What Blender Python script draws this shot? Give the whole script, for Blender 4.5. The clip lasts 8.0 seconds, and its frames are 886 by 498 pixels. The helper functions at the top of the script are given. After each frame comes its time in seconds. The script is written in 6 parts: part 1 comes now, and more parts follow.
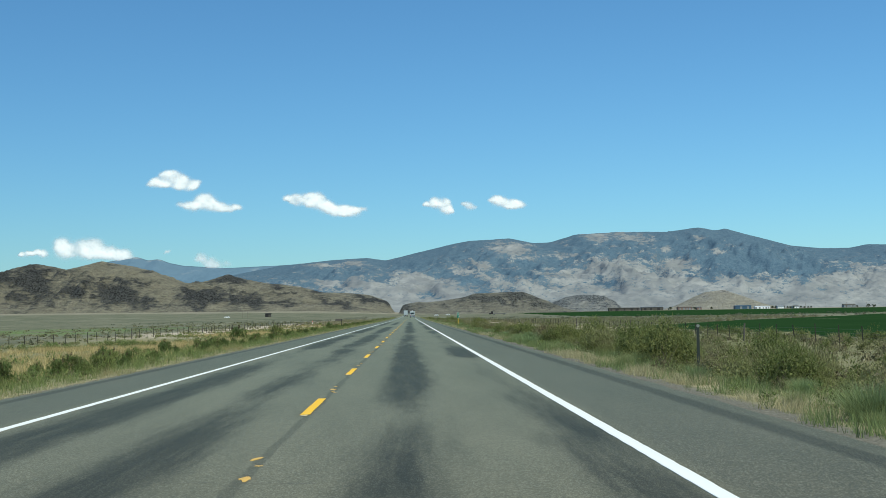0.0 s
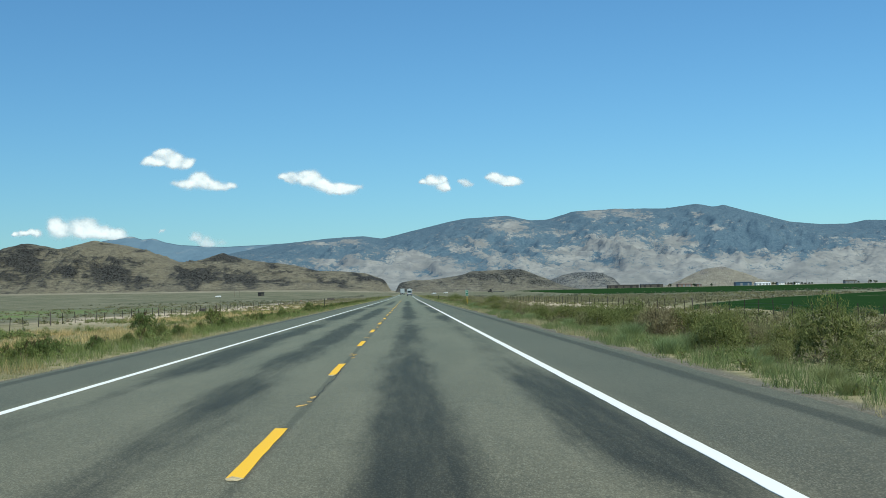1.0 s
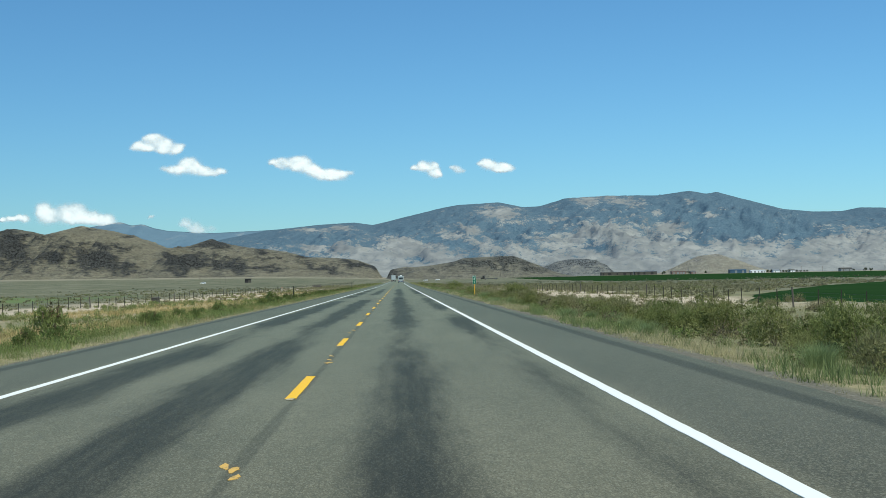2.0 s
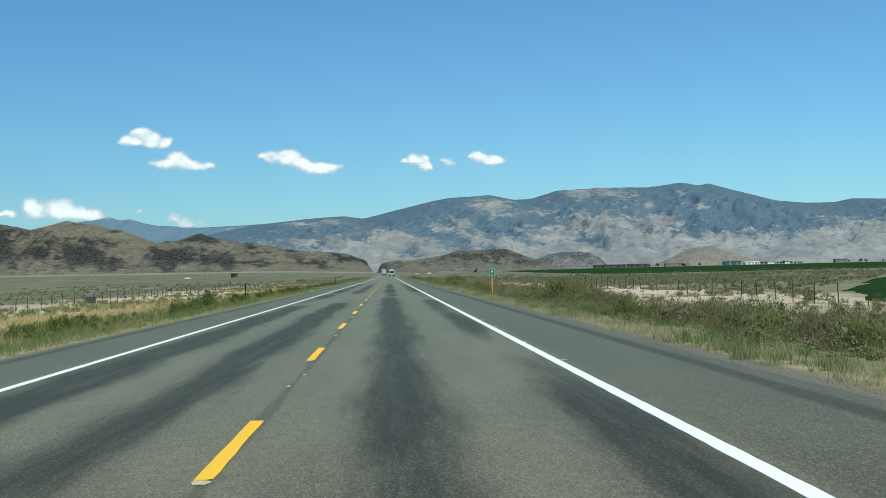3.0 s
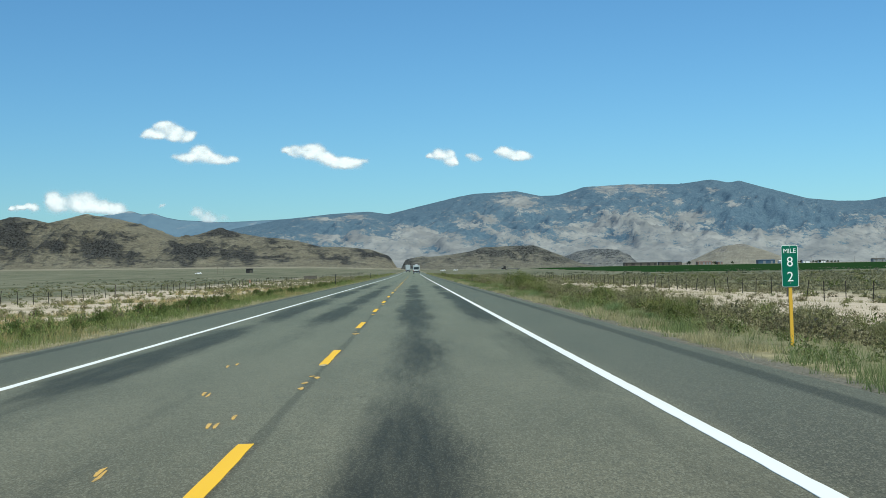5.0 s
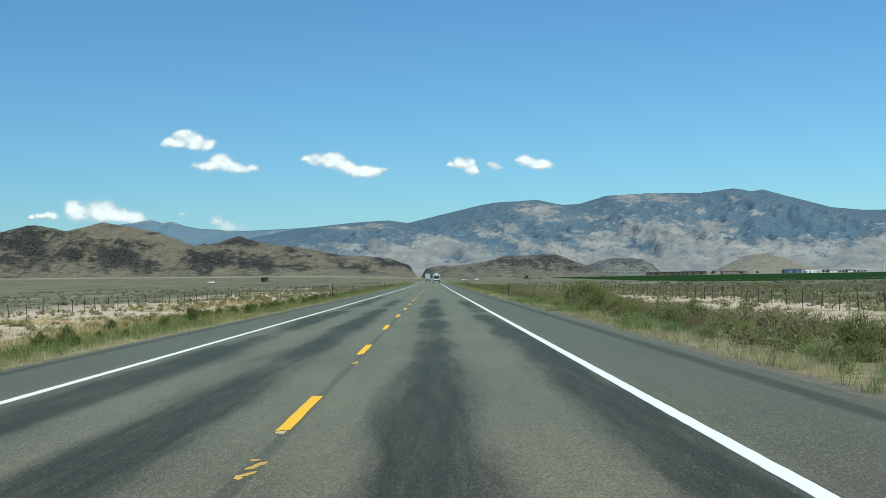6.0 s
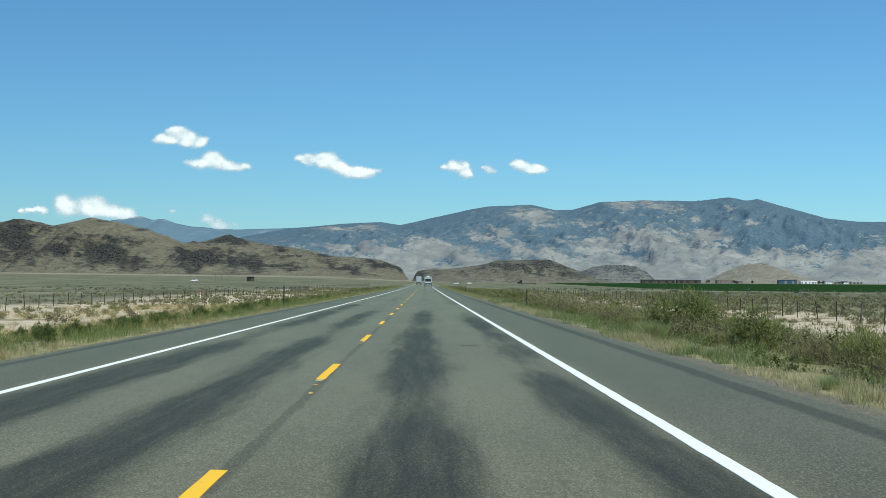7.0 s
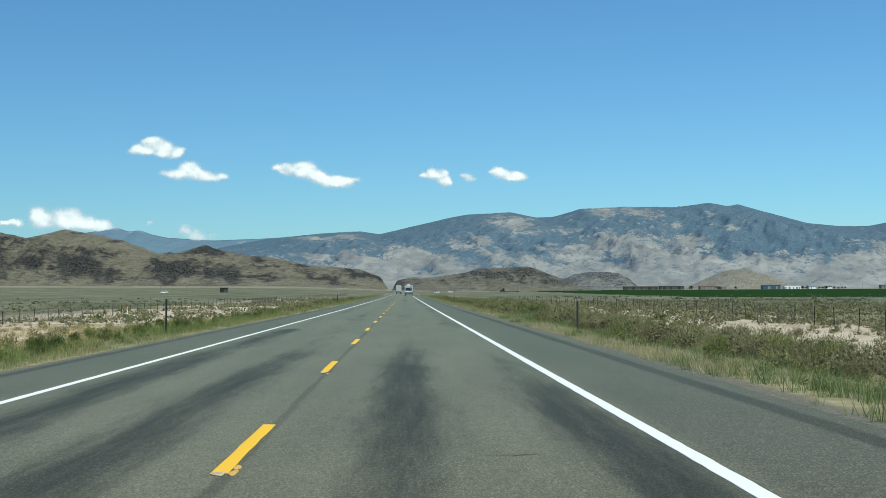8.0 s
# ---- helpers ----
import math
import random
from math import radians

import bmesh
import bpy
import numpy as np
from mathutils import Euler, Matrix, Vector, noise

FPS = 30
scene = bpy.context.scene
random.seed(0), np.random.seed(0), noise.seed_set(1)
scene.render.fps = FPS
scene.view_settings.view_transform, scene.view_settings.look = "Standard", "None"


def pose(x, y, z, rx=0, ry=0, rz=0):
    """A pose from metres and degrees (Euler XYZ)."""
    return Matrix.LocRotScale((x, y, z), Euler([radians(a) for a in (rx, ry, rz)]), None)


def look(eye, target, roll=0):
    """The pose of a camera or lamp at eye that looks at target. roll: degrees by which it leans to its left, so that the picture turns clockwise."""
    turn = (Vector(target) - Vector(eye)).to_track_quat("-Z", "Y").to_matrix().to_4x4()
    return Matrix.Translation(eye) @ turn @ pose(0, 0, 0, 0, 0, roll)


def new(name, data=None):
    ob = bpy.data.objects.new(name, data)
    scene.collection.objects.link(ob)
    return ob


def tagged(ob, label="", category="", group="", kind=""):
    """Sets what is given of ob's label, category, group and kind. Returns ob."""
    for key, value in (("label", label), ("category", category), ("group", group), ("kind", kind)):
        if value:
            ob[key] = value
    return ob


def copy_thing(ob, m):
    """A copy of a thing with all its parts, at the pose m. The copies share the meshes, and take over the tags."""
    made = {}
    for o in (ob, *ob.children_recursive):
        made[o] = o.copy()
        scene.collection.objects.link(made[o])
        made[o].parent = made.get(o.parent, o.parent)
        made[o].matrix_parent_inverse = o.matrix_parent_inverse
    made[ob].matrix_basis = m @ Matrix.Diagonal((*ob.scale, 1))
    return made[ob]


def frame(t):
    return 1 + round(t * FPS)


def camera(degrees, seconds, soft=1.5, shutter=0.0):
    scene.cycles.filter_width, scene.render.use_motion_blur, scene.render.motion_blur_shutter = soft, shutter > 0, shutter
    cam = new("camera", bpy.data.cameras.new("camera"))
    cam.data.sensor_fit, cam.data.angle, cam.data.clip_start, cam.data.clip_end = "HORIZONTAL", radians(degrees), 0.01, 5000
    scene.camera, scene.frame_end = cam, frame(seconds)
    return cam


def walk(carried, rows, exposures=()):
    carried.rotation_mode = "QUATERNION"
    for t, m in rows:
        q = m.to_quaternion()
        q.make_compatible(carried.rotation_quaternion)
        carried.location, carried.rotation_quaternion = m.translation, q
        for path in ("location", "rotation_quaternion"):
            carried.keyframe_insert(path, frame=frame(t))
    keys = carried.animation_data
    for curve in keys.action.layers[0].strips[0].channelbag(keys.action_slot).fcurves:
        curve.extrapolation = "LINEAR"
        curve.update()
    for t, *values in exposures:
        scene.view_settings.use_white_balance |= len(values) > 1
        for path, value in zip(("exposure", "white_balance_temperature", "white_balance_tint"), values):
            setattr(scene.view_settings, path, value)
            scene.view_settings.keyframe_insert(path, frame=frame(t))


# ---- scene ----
# The road runs along +y with its centre line on x = 0; z = 0 is the road surface.
cam = camera(37.15, 8.0, soft=0.8)
EYE_Z = 1.32
# seconds, x, y, yaw, pitch, roll
PATH = [
    (0.0, 1.447, -0.58, -1.413, 2.876, 0.873),
    (0.5, 1.378, 15.245, -1.332, 2.868, 0.799),
    (1.0, 1.275, 31.977, -1.556, 1.925, 1.16),
    (1.5, 1.208, 47.61, -1.855, 1.355, 0.963),
    (1.7, 1.22, 53.9, -1.855, 1.38, 0.97),
    (2.8, 1.25, 87.7, -2.343, 1.138, 1.33),
    (3.0, 1.259, 93.96, -2.343, 1.064, 1.358),
    (3.5, 1.289, 110.579, -2.472, 0.51, 1.266),
    (4.0, 1.303, 126.47, -2.657, 0.241, 1.237),
    (4.5, 1.308, 141.149, -2.368, 0.443, 0.997),
    (4.7, 1.31, 147.4, -1.83, 0.664, 0.98),
    (5.8, 1.36, 182.2, -0.699, 1.32, 0.88),
    (6.0, 1.367, 188.472, -0.404, 1.359, 0.872),
    (6.5, 1.431, 204.057, -0.179, 1.133, 0.287),
    (7.0, 1.422, 218.806, -0.778, 1.501, -0.355),
    (7.5, 1.4, 234.596, -1.649, 1.766, -0.541),
    (8.0, 1.359, 251.326, -1.641, 1.891, 0.282),
]
walk(cam, [(t, pose(x, y, EYE_Z, 90 + pitch, roll, yaw)) for t, x, y, yaw, pitch, roll in PATH],
     exposures=[(0.0, 0.0, 6300, 0), (8.0, 0.0, 6300, 0)])

# ---------------------------------------------------------------- sky and sun
SUN_AZIMUTH, SUN_ELEVATION = 145, 53          # degrees clockwise from +y, degrees up
world = bpy.data.worlds.new("sky")
scene.world = world
world.use_nodes = True
sky = world.node_tree.nodes.new("ShaderNodeTexSky")
sky.sky_type, sky.sun_disc = "NISHITA", False
sky.sun_elevation, sky.sun_rotation = radians(SUN_ELEVATION), radians(360 - SUN_AZIMUTH)
sky.altitude, sky.air_density, sky.dust_density, sky.ozone_density = 2300, 1.35, 1.8, 4.0
tint = world.node_tree.nodes.new("ShaderNodeMix")
tint.data_type, tint.blend_type = "RGBA", "MULTIPLY"
tint.inputs[0].default_value, tint.inputs[7].default_value = 1.0, (0.638, 0.952, 1.155, 1)   # clear, dry mountain air
world.node_tree.links.new(sky.outputs[0], tint.inputs[6])
world.node_tree.links.new(tint.outputs[2], world.node_tree.nodes["Background"].inputs[0])
world.node_tree.nodes["Background"].inputs[1].default_value = 0.098
sun = new("sun", bpy.data.lights.new("sun", "SUN"))
sun.data.energy, sun.data.angle, sun.data.color = 4.7, radians(0.5), (1.0, 0.945, 0.80)
a, e = radians(SUN_AZIMUTH), radians(SUN_ELEVATION)
sun.matrix_world = look((500 * math.sin(a) * math.cos(e), 500 * math.cos(a) * math.cos(e), 500 * math.sin(e)), (0, 0, 0))

# ---------------------------------------------------------------- node helpers
class Nodes:
    """A material and short ways to add nodes to it."""

    def __init__(self, name, rough=0.9, spec=0.3):
        self.m = bpy.data.materials.new(name)
        self.m.use_nodes = True
        self.t = self.m.node_tree
        self.b = self.t.nodes["Principled BSDF"]
        self.b.inputs["Roughness"].default_value = rough
        self.b.inputs["Specular IOR Level"].default_value = spec

    def put(self, sock, v):
        if isinstance(v, bpy.types.NodeSocket):
            self.t.links.new(v, sock)
        elif isinstance(v, tuple) and len(v) == 3 and sock.type == "RGBA":
            sock.default_value = (*v, 1)
        else:
            sock.default_value = v

    def pos(self):
        return self.t.nodes.new("ShaderNodeNewGeometry").outputs["Position"]

    def island(self):
        return self.t.nodes.new("ShaderNodeNewGeometry").outputs["Random Per Island"]

    def kept(self, name):
        n = self.t.nodes.new("ShaderNodeAttribute")
        n.attribute_name = name
        return n.outputs["Fac"]

    def each(self):
        return self.t.nodes.new("ShaderNodeObjectInfo").outputs["Random"]

    def xyz(self, v):
        n = self.t.nodes.new("ShaderNodeSeparateXYZ")
        self.put(n.inputs[0], v)
        return n.outputs

    def stretch(self, v, s):
        n = self.t.nodes.new("ShaderNodeMapping")
        self.put(n.inputs["Vector"], v)
        n.inputs["Scale"].default_value = s
        return n.outputs[0]

    def noise(self, v, scale, detail=4.0, rough=0.55, warp=0.0):
        n = self.t.nodes.new("ShaderNodeTexNoise")
        self.put(n.inputs["Vector"], v)
        n.inputs["Scale"].default_value, n.inputs["Detail"].default_value = scale, detail
        n.inputs["Roughness"].default_value, n.inputs["Distortion"].default_value = rough, warp
        return n.outputs[0]

    def cells(self, v, scale):
        n = self.t.nodes.new("ShaderNodeTexVoronoi")
        self.put(n.inputs["Vector"], v)
        n.inputs["Scale"].default_value = scale
        return n.outputs

    def math(self, op, x, y=0.0, clamp=False):
        n = self.t.nodes.new("ShaderNodeMath")
        n.operation, n.use_clamp = op, clamp
        self.put(n.inputs[0], x), self.put(n.inputs[1], y)
        return n.outputs[0]

    def ramp(self, v, x0, x1, y0=0.0, y1=1.0):
        """v from x0..x1 to y0..y1, smooth and clamped."""
        n = self.t.nodes.new("ShaderNodeMapRange")
        n.interpolation_type = "SMOOTHSTEP"
        self.put(n.inputs[0], v)
        for k, q in enumerate((x0, x1, y0, y1)):
            n.inputs[1 + k].default_value = q
        return n.outputs[0]

    def mix(self, f, x, y, how="MIX"):
        n = self.t.nodes.new("ShaderNodeMix")
        n.data_type, n.blend_type = "RGBA", how
        self.put(n.inputs[0], f), self.put(n.inputs[6], x), self.put(n.inputs[7], y)
        return n.outputs[2]

    def bump(self, v, strength, distance):
        n = self.t.nodes.new("ShaderNodeBump")
        n.inputs["Strength"].default_value, n.inputs["Distance"].default_value = strength, distance
        self.put(n.inputs["Height"], v)
        self.put(self.b.inputs["Normal"], n.outputs[0])

    def color(self, v):
        self.put(self.b.inputs["Base Color"], v)
        return self


def plain(name, col, rough=0.6, metal=0.0, wear=0.12, scale=3.0, spec=0.4):
    """Paint, metal or plastic with faint dirt at two scales."""
    n = Nodes(name, rough, spec)
    n.b.inputs["Metallic"].default_value = metal
    p = n.pos()
    d = n.math("ADD", n.math("MULTIPLY", n.noise(p, scale), 0.6), n.math("MULTIPLY", n.noise(p, scale * 9), 0.4))
    n.color(n.mix(n.ramp(d, 0.35, 0.7, 0, wear), col, tuple(c * 0.45 + 0.02 for c in col)))
    n.put(n.b.inputs["Roughness"], n.ramp(d, 0.3, 0.7, max(rough - 0.08, 0.02), min(rough + 0.1, 1)))
    return n.m


def foliage(name, low, high, dry=None, patch=0.12, thin=0.34, alt=None, alt_size=0.55, fine=0.0):
    """Leaves: each leaf, each plant and each patch of plants differs; light passes through a little."""
    n = Nodes(name, 0.65, 0.25)
    p = n.pos()
    c = n.mix(n.ramp(n.island(), 0, 1, 0.18, 0.82), low, high)
    if alt:
        own = n.math("ADD", n.noise(p, alt_size, 3, 0.6), n.math("MULTIPLY", n.math("SUBTRACT", n.each(), 0.5), 0.45))
        c = n.mix(n.ramp(own, 0.44, 0.62, 0, 0.85), c, n.mix(n.island(), tuple(0.6 * v for v in alt), alt))
    if dry:
        c = n.mix(n.ramp(n.noise(p, patch, 3), 0.5, 0.6), c, n.mix(n.island(), tuple(0.7 * v for v in dry), dry))
    c = n.mix(n.ramp(n.noise(p, patch * 5, 2), 0.3, 0.7, 0, 0.35), c, tuple(0.55 * v for v in low))
    if fine:
        c = n.mix(n.ramp(n.noise(p, fine, 3, 0.75), 0.42, 0.62, 0, 0.75), c, tuple(1.9 * v for v in high))
    n.color(c)
    tr = n.t.nodes.new("ShaderNodeBsdfTranslucent")
    n.put(tr.inputs[0], c)
    mx = n.t.nodes.new("ShaderNodeMixShader")
    mx.inputs[0].default_value = thin
    n.t.links.new(n.b.outputs[0], mx.inputs[1])
    n.t.links.new(tr.outputs[0], mx.inputs[2])
    n.t.links.new(mx.outputs[0], n.t.nodes["Material Output"].inputs[0])
    return n.m


# ---------------------------------------------------------------- materials
def asphalt_material():
    n = Nodes("asphalt", 0.85, 0.18)
    n.b.inputs["Sheen Roughness"].default_value = 0.22
    n.b.inputs["Sheen Tint"].default_value = (1.0, 0.90, 0.60, 1)
    p = n.pos()
    x, y, _ = n.xyz(p)
    q = n.stretch(p, (1, 0.3, 1))                        # stone chips, stretched along the road to suit the low camera's view
    fine = n.xyz(n.cells(q, 105.0)[1])[0]
    grain = n.math("ADD", n.math("MULTIPLY", n.noise(q, 46.0, 3, 0.75), 0.6), n.math("MULTIPLY", n.noise(p, 5.0, 5, 0.65), 0.4))
    blot = n.noise(n.stretch(p, (0.8, 0.12, 1)), 1.0, 5, 0.6)
    base = n.mix(n.ramp(blot, 0.3, 0.7), (0.118, 0.108, 0.073), (0.162, 0.148, 0.101))
    base = n.mix(n.math("MAXIMUM", n.ramp(x, 3.7, 4.0), n.ramp(x, -3.65, -3.9)), base, n.mix(n.ramp(blot, 0.3, 0.7), (0.075, 0.068, 0.048), (0.100, 0.090, 0.064)))
    # bled binder in the wheel tracks: long uneven dark streaks, frayed along their sides
    edge = n.math("SUBTRACT", n.noise(n.stretch(p, (2.4, 0.22, 1)), 1.0, 6, 0.66), 0.5)
    soft = n.math("SUBTRACT", n.noise(n.stretch(p, (0.9, 0.10, 1)), 1.0, 4, 0.6), 0.5)
    bled = n.math("ADD", n.kept("binder"), n.math("ADD", n.math("MULTIPLY", edge, 0.95), n.math("MULTIPLY", soft, 0.6)))
    total = n.ramp(bled, 0.10, 0.76, 0, 0.94)
    total = n.math("MULTIPLY", total, n.ramp(n.noise(n.stretch(p, (6.0, 0.30, 1)), 1.0, 5, 0.7), 0.33, 0.62, 0.80, 1.0))     # fine streaks along the way
    for c, w, s in ((5.5, 0.17, 0.62), (-5.2, 0.14, 0.6), (0.05, 0.06, 0.40)):
        d = n.math("ADD", n.math("ABSOLUTE", n.math("SUBTRACT", x, c)), n.math("MULTIPLY", edge, 0.2))
        total = n.math("MAXIMUM", total, n.ramp(d, w * 0.5, w * 1.3, s, 0))
    clean = n.math("SUBTRACT", 1.0, n.math("MULTIPLY", total, 0.75))
    c = n.mix(total, base, (0.018, 0.0178, 0.014))
    c = n.mix(n.math("MULTIPLY", n.ramp(fine, 0.60, 0.92, 0, 0.36), clean), c, (0.33, 0.315, 0.235))
    c = n.mix(n.ramp(fine, 0.36, 0.06, 0, 0.45), c, (0.034, 0.034, 0.028))
    c = n.mix(n.math("MULTIPLY", n.ramp(grain, 0.47, 0.62, 0, 0.40), clean), c, (0.056, 0.056, 0.044))
    n.color(c)
    n.put(n.b.inputs["Roughness"], n.ramp(total, 0, 1, 0.88, 0.8))
    n.put(n.b.inputs["Sheen Weight"], n.ramp(total, 0, 1, 0.32, 0.17))     # the bound surface has fewer loose chips
    n.bump(n.math("ADD", grain, n.math("MULTIPLY", fine, 0.5)), 0.5, 0.005)
    return n.m


def ground_material():
    n = Nodes("dry_soil_and_grass", 0.95, 0.15)
    p = n.pos()
    x, y, z = n.xyz(p)
    off = n.math("ABSOLUTE", x)
    big, mid = n.noise(p, 0.012, 4), n.noise(p, 0.11, 5, 0.6)
    small = n.ramp(n.math("ADD", n.math("MULTIPLY", n.noise(p, 1.6, 5, 0.65), 0.55), n.math("MULTIPLY", n.noise(p, 15.0, 4, 0.7), 0.45)), 0.3, 0.7)
    sand = n.mix(small, (0.35, 0.290, 0.220), (0.62, 0.520, 0.405))
    straw = n.mix(small, (0.130, 0.122, 0.058), (0.265, 0.240, 0.132))
    sage = n.mix(small, (0.135, 0.138, 0.072), (0.255, 0.242, 0.138))
    far = n.mix(n.ramp(n.noise(n.stretch(p, (0.05, 0.012, 1)), 1.0, 6, 0.65), 0.3, 0.7), (0.100, 0.106, 0.066), (0.215, 0.205, 0.142))
    tufts = n.math("ADD", n.math("MULTIPLY", n.noise(p, 0.42, 4, 0.7), 0.6), n.math("MULTIPLY", n.noise(n.stretch(p, (1, 0.35, 1)), 0.07, 4, 0.65), 0.4))
    far = n.mix(n.ramp(tufts, 0.46, 0.58, 0, 0.7), far, (0.080, 0.090, 0.048))
    c = n.mix(n.ramp(mid, 0.4, 0.62), straw, sage)
    # bare sandy flats between the verge and the fences
    east = n.math("MULTIPLY", n.math("MULTIPLY", n.ramp(x, 10, 14), n.ramp(x, 36, 29)), n.ramp(y, 130, 175))
    west = n.math("MULTIPLY", n.math("MULTIPLY", n.ramp(x, -10, -13), n.ramp(x, -62, -44)), n.ramp(y, 128, 175))
    bare = n.math("MAXIMUM", east, west)
    bare = n.math("MULTIPLY", bare, n.ramp(n.math("ADD", mid, n.math("MULTIPLY", big, 0.35)), 0.50, 0.64))
    c = n.mix(n.math("MAXIMUM", bare, n.ramp(n.math("ADD", mid, big), 1.2, 1.3, 0, 0.6)), c, sand)
    c = n.mix(n.math("MAXIMUM", n.ramp(off, 34, 58), n.ramp(x, -29, -42)), c, far)
    c = n.mix(n.ramp(y, 420, 800), c, far)
    meadow = n.math("MULTIPLY", n.math("MULTIPLY", n.ramp(x, -110, -90), n.ramp(x, -42, -56)), n.math("MULTIPLY", n.ramp(y, 185, 225), n.ramp(y, 345, 300)))
    c = n.mix(n.math("MULTIPLY", meadow, n.ramp(mid, 0.38, 0.52)), c, n.mix(small, (0.085, 0.125, 0.045), (0.17, 0.22, 0.085)))
    # pale wash at the foot of the hills
    c = n.mix(n.math("MULTIPLY", n.ramp(y, 1800, 2150), n.ramp(n.noise(n.stretch(p, (0.002, 0.01, 1)), 1.0, 4), 0.38, 0.6)), c, (0.315, 0.27, 0.205))
    # dry litter of the grass strips
    litter = n.mix(small, (0.200, 0.172, 0.095), (0.42, 0.365, 0.225))
    strip = n.math("MAXIMUM", n.math("MULTIPLY", n.ramp(x, 6.2, 6.7), n.ramp(x, 7.8, 7.0)), n.math("MULTIPLY", n.ramp(x, -5.1, -5.2), n.ramp(x, -7.6, -6.6)))
    c = n.mix(n.math("MULTIPLY", strip, n.ramp(n.noise(p, 0.9, 4), 0.35, 0.6, 0.2, 0.95)), c, litter)
    # gravel beside the pavement
    gravel = n.mix(n.cells(p, 22.0)[0], (0.085, 0.080, 0.062), (0.235, 0.218, 0.175))
    g1 = n.math("MULTIPLY", n.ramp(n.math("ADD", x, n.math("MULTIPLY", mid, 0.6)), 7.0, 6.65), n.ramp(x, 5.0, 5.1))
    g2 = n.math("MULTIPLY", n.ramp(x, -5.95, -5.75), n.ramp(x, -5.0, -5.1))
    c = n.mix(n.math("MAXIMUM", g1, g2), c, gravel)
    n.color(c)
    n.bump(n.math("ADD", small, n.noise(p, 14.0, 4)), 0.5, 0.05)
    return n.m


def mountain_material():
    """Forest above the tree line, pale grass slopes with scattered juniper below it; aerial haze is painted into both
    as blue.
    """
    n = Nodes("haze_tinted_mountain", 1.0, 0.0)
    p = n.pos()
    q = n.stretch(p, (0.75, 0.5, 1.9))
    centred = lambda v, k: n.math("MULTIPLY", n.math("SUBTRACT", v, 0.5), k)
    patch = n.noise(q, 0.009, 8, 0.68, 0.8)
    mid = n.noise(q, 0.04, 6, 0.72, 0.5)
    dots = n.noise(p, 0.17, 3, 0.8)
    f = n.math("ADD", n.kept("forest"), centred(patch, 0.95))
    f = n.math("ADD", n.math("ADD", f, centred(mid, 1.35)), centred(dots, 1.05))
    wood = n.ramp(f, 0.44, 0.56)
    # grass and tree colours carry the blue of aerial haze
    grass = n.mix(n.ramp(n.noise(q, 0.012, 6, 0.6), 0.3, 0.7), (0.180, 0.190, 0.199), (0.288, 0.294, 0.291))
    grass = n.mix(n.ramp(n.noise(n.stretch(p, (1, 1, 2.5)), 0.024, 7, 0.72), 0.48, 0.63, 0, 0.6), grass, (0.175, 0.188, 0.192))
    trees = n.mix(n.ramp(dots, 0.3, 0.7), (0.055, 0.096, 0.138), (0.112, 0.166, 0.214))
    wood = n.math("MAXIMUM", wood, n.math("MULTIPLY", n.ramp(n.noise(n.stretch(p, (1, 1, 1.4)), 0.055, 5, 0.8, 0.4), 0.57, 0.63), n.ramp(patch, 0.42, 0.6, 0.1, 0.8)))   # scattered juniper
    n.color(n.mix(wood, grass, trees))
    n.bump(n.math("ADD", n.math("MULTIPLY", wood, 0.35), n.noise(p, 0.03, 6, 0.6)), 0.35, 14.0)
    return n.m


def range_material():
    n = Nodes("haze_blue_forest", 1.0, 0.0)
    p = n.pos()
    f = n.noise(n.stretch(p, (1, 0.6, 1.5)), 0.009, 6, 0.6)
    # haze of distance mixed into the wood and bare rock colours
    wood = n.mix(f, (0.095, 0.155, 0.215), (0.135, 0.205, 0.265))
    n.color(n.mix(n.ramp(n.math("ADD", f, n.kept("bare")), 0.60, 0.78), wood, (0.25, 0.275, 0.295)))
    n.bump(n.noise(p, 0.02, 5), 0.6, 25.0)
    return n.m


